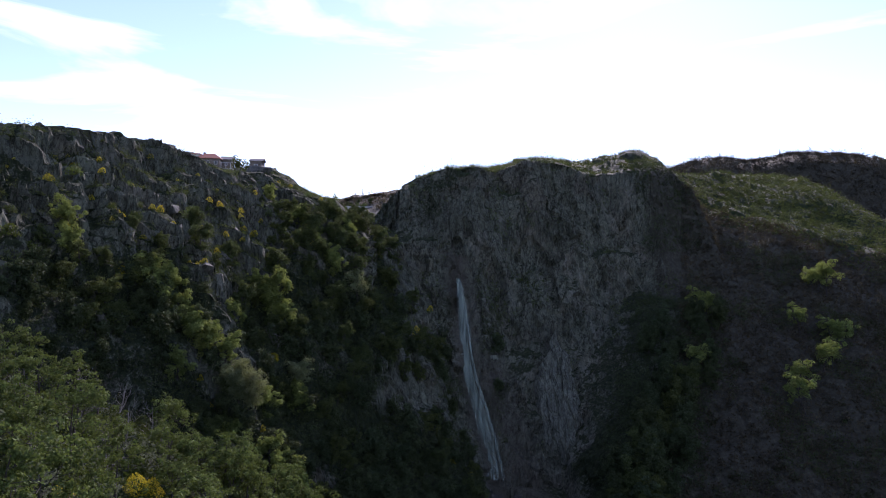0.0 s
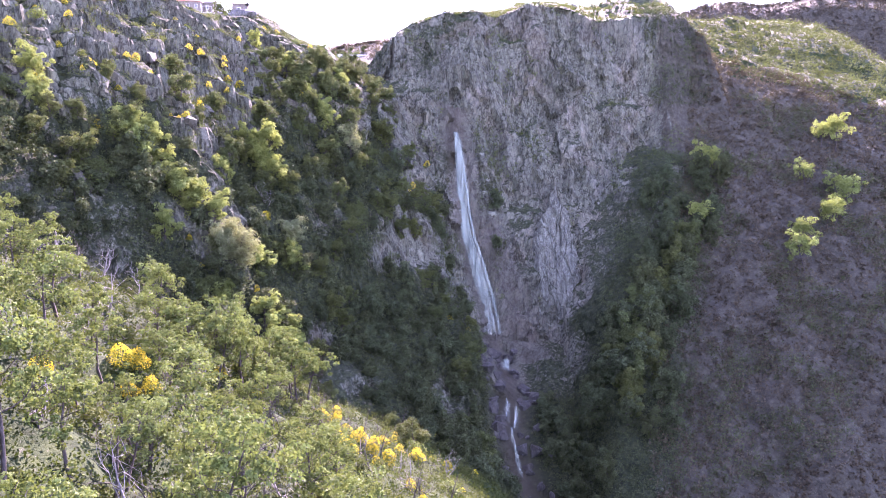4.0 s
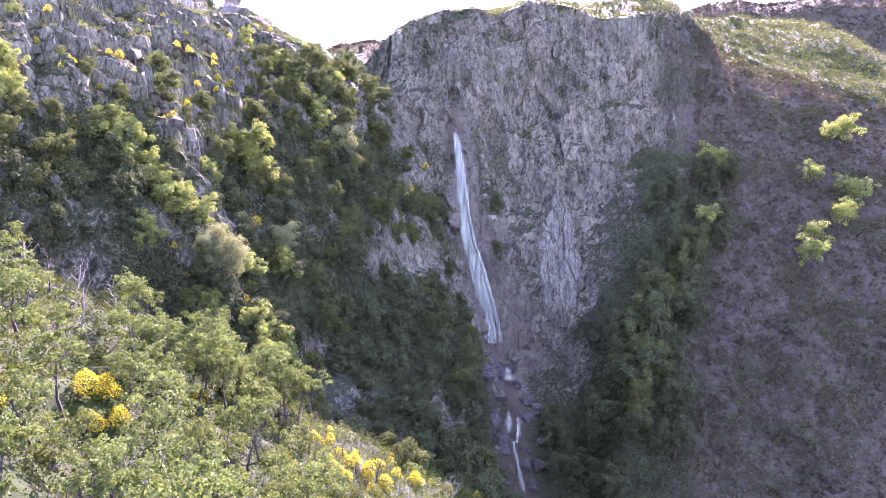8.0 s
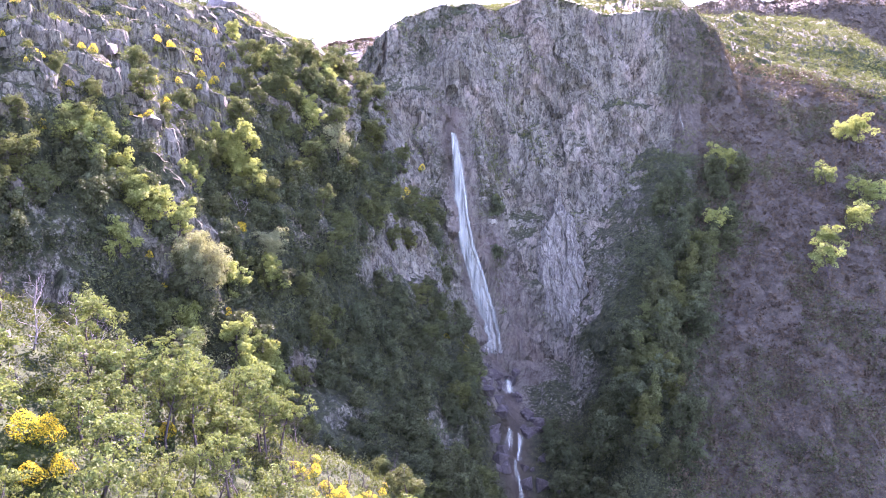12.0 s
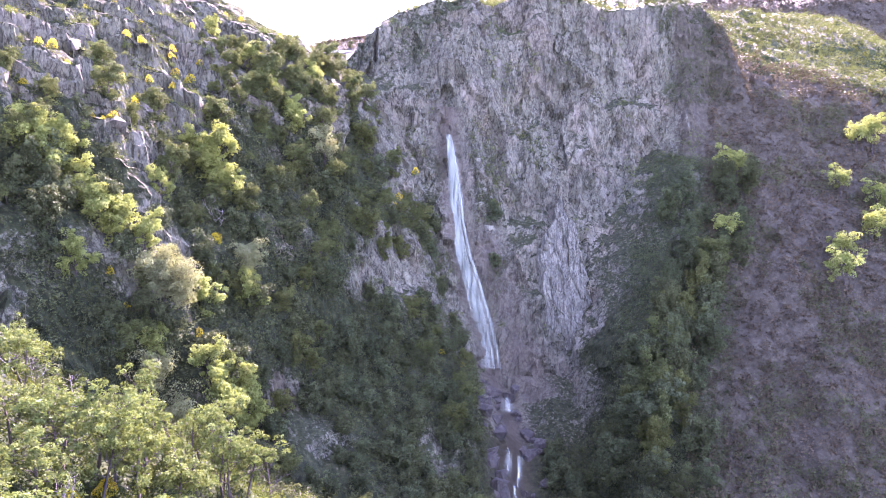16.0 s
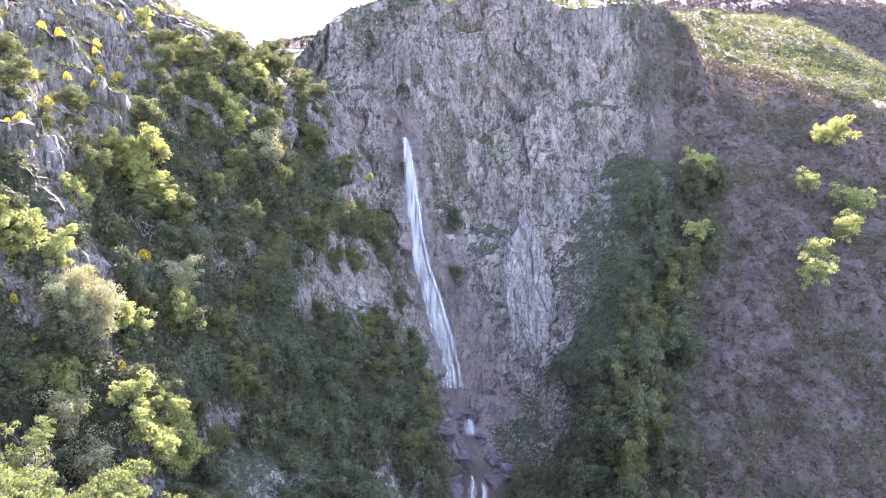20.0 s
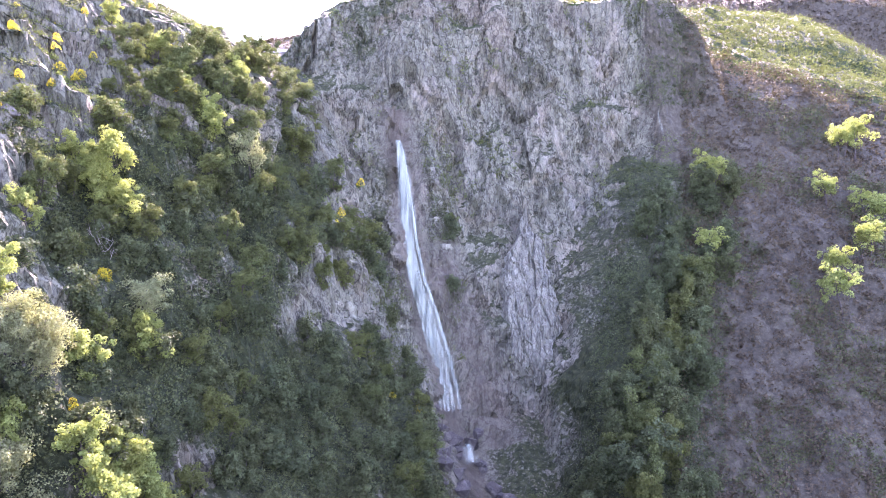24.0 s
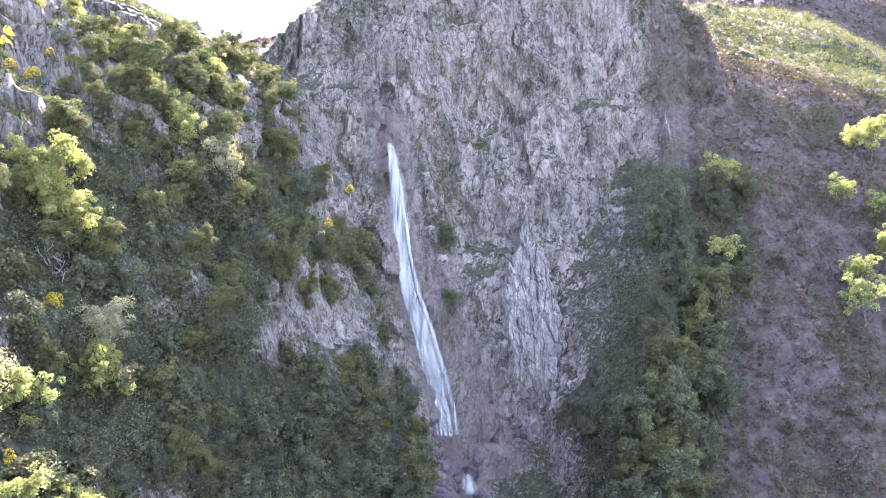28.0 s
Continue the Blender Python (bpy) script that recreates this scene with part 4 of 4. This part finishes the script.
carpet("slope_shrubs", "patches of dark green shrubs on the heath slope", "shrubs", rng, 5200, (40, 115, 160, 250),
       lambda x, y, z, st: (x > 42 + 0.3 * (y - 150)) & (z < 76) & (fbm(x / 11, y / 11, 0, 24, 3) > 0.02), 16, 1.5, 1.6, 0.2, DARK_LEAF)
carpet("hill_scrub", "yellow-green scrub on the sunny hill", "shrubs", rng, 13000, (-40, 205, 200, 365), lambda x, y, z, st: (z > 62) & (st < 0.9) & (((x > 66) & (heath_slope(x, y) > sunny_hill(x, y) - 2)) | ((x <= 66) & (st < 0.45))), 12, 0.85, 0.9, 0.26, OAK_LEAF)

carpet("far_scrub", "brown-green scrub on the far hills", "shrubs", rng, 5200, (70, 366, 270, 440), lambda x, y, z, st: z > 92, 9, 1.7, 1.3, 0.42, SCRUB_LEAF)
carpet("far_scrub", "brown-green scrub on the hill behind the saddle", "shrubs", rng, 2600, (-125, 385, 5, 475), lambda x, y, z, st: (z > 85) & ((y > 403) | (np.abs(x + 63) > 9)), 9, 1.5, 1.2, 0.4, SCRUB_LEAF)


# ---------------------------------------------------------------- rocks
def rock_mesh(seed, size, points=15, material=BOULDER):
    """An angular block: the hull of a few corners, with worn faces."""
    rng = np.random.default_rng(seed)
    bm = bmesh.new()
    p = rng.uniform(-1, 1, (points, 3))
    p /= np.maximum(1.0, np.linalg.norm(p, axis=1, keepdims=True) / 1.2)
    for q in p:
        bm.verts.new(q * np.array(size))
    bmesh.ops.convex_hull(bm, input=bm.verts[:])
    bmesh.ops.delete(bm, geom=[v for v in bm.verts if not v.link_faces], context="VERTS")
    bmesh.ops.bevel(bm, geom=bm.edges[:], offset=0.05 * min(size), segments=1, affect="EDGES", clamp_overlap=True)
    me = bpy.data.meshes.new("rock")
    bm.to_mesh(me)
    bm.free()
    me.materials.append(material)
    return me


rng = np.random.default_rng(23)
boulders = [rock_mesh(400 + k, s) for k, s in enumerate(((1.2, 1.0, 0.8), (1.0, 0.8, 1.0), (1.6, 1.1, 0.9), (0.9, 0.9, 0.7)))]


def lay_rocks(spots, meshes, label, group, low, high, sink=0.3, upright=False):
    for x, y in spots:
        k = rng.uniform(low, high)
        ob = tagged(new("boulder", meshes[int(rng.integers(len(meshes)))]), label, "rock", group)
        tilt = (rng.normal(0, 0.25), rng.normal(0, 0.25), rng.uniform(0, 6.28))
        ob.matrix_basis = Matrix.LocRotScale((x, y, ground_at(x, y) + k * (0.4 - sink)), Euler(tilt), (k, k, k))


spots = [(float(stream_x(y) + math.copysign(1.7 + abs(rng.normal(0, 2.2)), rng.normal())), float(y)) for y in rng.uniform(128, 176, 56)]
wet_boulders = [rock_mesh(410 + k, s, 15, WET_ROCK) for k, s in enumerate(((1.2, 1.0, 0.8), (1.0, 0.8, 1.0), (1.6, 1.1, 0.9)))]
lay_rocks(spots, wet_boulders, "wet dark boulder in the stream bed", "boulders in the stream", 0.6, 1.9)
spots = scatter(rng, 40, (-95, 120, -38, 215), lambda x, y, z, st: (z > 82) & (st < 1.2), 2.5) + scatter(rng, 35, (-30, 228, 72, 285), lambda x, y, z, st: (z > 93) & (st < 0.8), 3.0)
spots += scatter(rng, 70, (85, 370, 250, 430), lambda x, y, z, st: z > 110, 3.0)
lay_rocks(spots, boulders, "weathered grey boulder on the plateau rim", "boulders on the rim", 0.5, 1.2)
spots = scatter(rng, 24, (-55, 40, -10, 110), lambda x, y, z, st: on_spur(x, y, z), 3.0)
lay_rocks(spots, boulders, "pale grey stone in the grass", "stones on the spur", 0.35, 0.9)
spots = scatter(rng, 110, (-92, 100, -34, 205), lambda x, y, z, st: (left_s(x, y) > 6) & (z > 64), 1.8)
lay_rocks(spots, boulders, "weathered grey rock on the gorge wall", "rocks on the gorge wall", 0.4, 1.3, 0.7)


# broken pale blocks beside the lip of the fall
pale_blocks = [rock_mesh(460 + k, s, 12, SLAB) for k, s in enumerate(((1.6, 1.0, 1.9), (1.1, 0.8, 1.6), (1.9, 0.9, 1.2)))]
for x, y in ((2.6, 204), (4.2, 201.5), (5.4, 199), (3.6, 198), (5.8, 195.5), (4.4, 194), (6.4, 192.5)):
    k = rng.uniform(0.7, 1.2)
    ob = tagged(new("rock_block", pale_blocks[int(rng.integers(3))]), "pale broken block beside the lip of the fall", "rock", "blocks by the fall")
    ob.matrix_basis = Matrix.LocRotScale((x, y - 0.5 * k, ground_at(x, y) - 1.15 * k), Euler((rng.normal(-0.55, 0.12), rng.normal(0, 0.25), rng.uniform(-0.5, 0.5))), (0.8 * k, 0.7 * k, 1.25 * k))

# the tall pale pillar beside the fall, pointed at the top
def pillar():
    """A leaning slab: a clean edge on one side, running into the cliff on the other."""
    u, w = np.meshgrid(np.linspace(0, 1, 90), np.linspace(0, 1, 190))
    left = np.interp(w, (0, 0.25, 0.55, 0.68, 0.9, 1.0), (17.6, 17.0, 16.6, 18.2, 21.6, 22.4)) + 0.6 * fbm(w * 11, 0.0, 0, 83, 3)
    right = np.interp(w, (0, 0.3, 0.7, 0.9, 1.0), (25.0, 29.5, 28.0, 24.6, 22.9)) + 1.3 * fbm(w * 9, 5.0, 0, 84, 3)
    x = left + (right - left) * u
    y0, z = 180.0 + 25.5 * w, 19.5 + 30.0 * w
    out = (2.8 * np.clip(u * 10, 0, 1) - 0.6) * (1 - u**1.3) * np.clip(0.35 + w * 3, 0, 1) - 1.6 * u - 1.2 * np.clip(0.12 - w, 0, 1) * 8
    big, e1 = blocks(x / 2.6, y0 / 9, z / 7.0, 81)
    fine, e2 = blocks(x / 1.1, y0 / 5, z / 2.6, 85)
    chip, e3 = blocks(x / 0.55, y0 / 3, z / 1.1, 86)
    out = out + 0.45 * big + 0.3 * fine + 0.16 * chip - 0.5 * np.exp(-e1 * 10) - 0.2 * np.exp(-e2 * 10) + 0.25 * fbm(x / 1.2, z / 2.4, 0, 82, 3)
    verts = np.stack([x, y0 - 0.82 * out + 0.4, z + 0.55 * out], -1).reshape(-1, 3)
    i = np.arange(verts.shape[0]).reshape(x.shape)
    faces = np.stack([i[:-1, :-1], i[:-1, 1:], i[1:, 1:], i[1:, :-1]], -1).reshape(-1, 4)
    me = np_mesh("rock_pillar", verts, faces, SLAB)
    me.attributes.new("sharp_face", "BOOLEAN", "FACE").data.foreach_set("value", np.ones(len(faces), bool))
    tagged(new("rock_pillar", me), "tall pale granite pillar with a pointed top beside the fall", "rock")


pillar()


# ---------------------------------------------------------------- village on the rim
STONE_WALL = plain_material("village_stone", (0.10, 0.083, 0.066), (0.20, 0.17, 0.14), 0.9, 2.5)
PLASTER = plain_material("pale_plaster", (0.36, 0.345, 0.32), (0.46, 0.445, 0.41), 0.8, 2.0)
ROOF_TILE = plain_material("terracotta_tiles", (0.26, 0.085, 0.05), (0.42, 0.16, 0.10), 0.8, 5.0)
GREY_ROOF = plain_material("slate_roof", (0.13, 0.12, 0.115), (0.25, 0.235, 0.22), 0.8, 5.0)
DARK_PANE = plain_material("window_pane", (0.02, 0.022, 0.025), (0.04, 0.044, 0.05), 0.1, 3.0)
GALVANISED = plain_material("galvanised_steel", (0.28, 0.28, 0.28), (0.42, 0.42, 0.42), 0.45, 8.0, 0.8)
TIMBER = bark_material("pole_timber", (0.06, 0.05, 0.04), (0.16, 0.13, 0.10))


def box_mesh(name, size, centre, material, bevel=0.03):
    bm = bmesh.new()
    bmesh.ops.create_cube(bm, size=1.0)
    bmesh.ops.scale(bm, vec=size, verts=bm.verts)
    bmesh.ops.translate(bm, vec=centre, verts=bm.verts)
    bmesh.ops.bevel(bm, geom=bm.edges[:], offset=min(bevel, min(size) * 0.3), segments=1, affect="EDGES")
    me = bpy.data.meshes.new(name)
    bm.to_mesh(me)
    bm.free()
    me.materials.append(material)
    return me


def hip_roof(w, d, h, base, material, hip=0.5, over=0.35):
    """A hipped or gabled roof with an overhang and thickness; hip 0 is a gable."""
    bm = bmesh.new()
    a, b, r = w / 2 + over, d / 2 + over, (w / 2 + over) - hip * (d / 2 + over)
    for lower in (0.0, -0.18):
        eaves = [bm.verts.new((x, y, base + lower)) for x, y in ((-a, -b), (a, -b), (a, b), (-a, b))]
        tops = [bm.verts.new((x, 0, base + h + lower)) for x in (-r, r)]
        for f in ((eaves[0], eaves[1], tops[1], tops[0]), (eaves[2], eaves[3], tops[0], tops[1]), (eaves[1], eaves[2], tops[1]), (eaves[3], eaves[0], tops[0])):
            bm.faces.new(f)
        if lower == 0.0:
            upper = eaves
    for i in range(4):
        bm.faces.new((upper[i], upper[(i + 1) % 4], eaves[(i + 1) % 4], eaves[i]))
    bmesh.ops.recalc_face_normals(bm, faces=bm.faces[:])
    me = bpy.data.meshes.new("roof")
    bm.to_mesh(me)
    bm.free()
    me.materials.append(material)
    return me


def house(label, x, y, z, turn, w, d, wall_h, roof_h, wall, roof, hip=0.6, windows=3, chimney=False):
    top = tagged(new("house"), label, "house", "village houses")
    top.matrix_basis = pose(x, y, z, 0, 0, turn)
    part("wall", box_mesh("wall", (w, d, wall_h), (0, 0, wall_h / 2), wall), top)
    roof_part = part("roof", hip_roof(w, d, roof_h, wall_h, roof, hip), top)
    if chimney:
        part("chimney", box_mesh("chimney", (0.7, 0.7, 1.5), (-w * 0.25, 0.3, wall_h + roof_h * 0.8), wall), roof_part)
    for k in range(windows):
        wx = -w / 2 + w * (k + 0.5) / windows
        frame_part = part("window", box_mesh("window", (1.0, 0.1, 1.2), (wx, -d / 2 - 0.02, wall_h - 1.5), PLASTER, 0.02), top, "pale window surround")
        part("pane", box_mesh("pane", (0.72, 0.05, 0.92), (wx, -d / 2 - 0.075, wall_h - 1.5), DARK_PANE, 0.01), frame_part, "dark window pane")


house("stone house with hipped terracotta roof", -85.8, 233, 96.0, 8, 7.2, 6.0, 3.4, 1.7, STONE_WALL, ROOF_TILE, 0.7, 3, True)
house("long low stone house with grey gabled roof", -100.5, 242, 97.6, 4, 10.5, 6.0, 3.6, 1.7, STONE_WALL, GREY_ROOF, 0.0, 2)
house("small flat-topped house wing with pink plaster", -92.6, 239, 97.8, 6, 2.6, 3.0, 4.0, 0.3, PLASTER, ROOF_TILE, 0.5, 1)
house("house wing with grey gabled roof", -81.4, 237, 96.4, 6, 3.4, 5.0, 3.2, 1.2, STONE_WALL, GREY_ROOF, 0.0, 1)
house("small stone hut with white window on the rim", -59.6, 197.4, ground_at(-59.6, 197.4) - 0.6, 0, 3.2, 2.8, 2.8, 0.7, STONE_WALL, GREY_ROOF, 0.0, 1)
rim_slab = tagged(new("rock_slab", rock_mesh(477, (4.3, 2.4, 1.6), 18)), "large flat dark slab jutting out below the hut", "rock")
rim_slab.matrix_basis = Matrix.LocRotScale((-56.6, 190.5, ground_at(-56.6, 190.5) + 0.3), Euler((0.05, 0.08, 0.4)), (1, 1, 1))


def terrace():
    top = tagged(new("terrace"), "terrace with pale wall and posts between the houses", "terrace")
    top.matrix_basis = pose(-73, 215, ground_at(-73, 215) - 0.4)
    part("wall", box_mesh("wall", (6.4, 0.35, 1.5), (0, 0, 0.75), PLASTER), top)
    for k in range(5):
        part("post", box_mesh("post", (0.16, 0.16, 1.6), (-2.9 + 1.45 * k, 0, 2.25), PLASTER, 0.02), top)
    part("beam", box_mesh("beam", (6.2, 0.14, 0.14), (0, 0, 3.1), PLASTER, 0.02), top)


terrace()
village_trees = [make_tree("garden_tree", "dark leafy garden tree beside the hut", "tree", tree_meshes(500 + k, 5.0 + k, 1.8, 0.16, 56, 40, 0.15, OAK_LEAF, bare=0.2, clump=0.8), "garden trees") for k in range(2)]
set_down(village_trees, [(-66.0, 202), (-62.4, 202), (-64.5, 203)], rng, 0.95, 1.25)
rim_bush = [make_bush("green_bush", "small dark shrub on the skyline", "bush", bush_meshes(520, 1.3, 0.8, 260, 0.12, DARK_LEAF), "shrubs on the skyline")]
set_down(rim_bush, [(-89, 139), (-82.5, 140), (-73.5, 159), (-46, 203)], rng, 0.9, 1.2)


def post(name, label, x, y, height, radius, material, arm=0.0):
    top = tagged(new(name), label, "pole")
    top.matrix_basis = pose(x, y, ground_at(x, y) - 0.3)
    part("pole", np_mesh("pole", *tubes([[((0, 0, 0), radius), ((0, 0, height * 0.5), radius * 0.9), ((0, 0, height), radius * 0.7)]], 8), material), top)
    if arm:
        part("crossarm", box_mesh("crossarm", (arm, 0.12, 0.12), (0, 0, height - 0.6), material, 0.01), top)


post("mast", "thin grey antenna mast on the rim", -72.3, 165, 3.2, 0.06, GALVANISED)
post("wooden_post", "short wooden post on the rim", -73.5, 159.5, 1.8, 0.1, TIMBER)
post("power_pole", "tall wooden power pole beside the road", -62.2, 400, 11, 0.16, TIMBER, 1.6)
post("power_pole", "tall wooden power pole beside the road", -66.5, 402, 9, 0.16, TIMBER, 1.6)
post("power_pole", "wooden power pole behind the houses", -104, 222, 8, 0.14, TIMBER, 1.4)
wall_at = ground_at(-63.5, 399)
road_wall = tagged(new("road_wall"), "long white parapet wall along the far road", "wall")
road_wall.matrix_basis = pose(-63.5, 398.5, wall_at - 0.4)
for k in range(5):
    part("wall_section", box_mesh("wall_section", (2.9, 0.4, 1.7), (-6 + 3 * k, 0, 0.85), PLASTER), road_wall)
far_trees = [make_tree("roadside_tree", "dark sparse tree beside the far road", "tree", tree_meshes(540, 8.5, 3.0, 0.2, 60, 24, 0.3, DARK_LEAF, bare=0.3, clump=1.2), "roadside trees")]
set_down(far_trees, [(-68.5, 401), (-71, 404), (-65, 403), (-58.5, 404), (-75, 410)], rng, 0.45, 0.65)


def wire(a, b, sag):
    pts = [(np.array(a) + (np.array(b) - np.array(a)) * u - np.array([0, 0, 4 * sag * u * (1 - u)]), 0.022) for u in np.linspace(0, 1, 14)]
    tagged(new("power_line", np_mesh("power_line", *tubes([pts], 4), GALVANISED)), "thin sagging power line over the rim", "cable")


wire((-104, 222, ground_at(-104, 222) + 7.5), (-150, 118, ground_at(-150, 118) + 8), 2.0)
wire((-104, 222, ground_at(-104, 222) + 7.5), (-62.5, 205, 97.5), 1.0)


# the narrow white streak of water on the far face
def streak(y_top, y_foot, x_top, x_foot, label):
    u = np.linspace(0, 1, 40)
    y, x = y_top + (y_foot - y_top) * u, x_top + (x_foot - x_top) * u + 0.25 * vnoise(u * 6, 2.0, 0, 91)
    z = land(x, y) + 0.9
    half = 0.13 * (0.4 + np.sin(np.pi * u))
    verts = np.stack([np.stack([x - half, y, z], -1), np.stack([x + half, y - 0.05, z], -1)], 1).reshape(-1, 3)
    i = 2 * np.arange(39)
    tagged(new("waterfall", np_mesh("waterfall", verts, np.stack([i, i + 1, i + 3, i + 2], -1), WATER)), label, "waterfall", kind="structure")


streak(229.6, 226.2, 57.7, 58.7, "thin white trickle on the dark face")
streak(240.1, 238.8, 56.1, 56.3, "thin white trickle on the dark face")
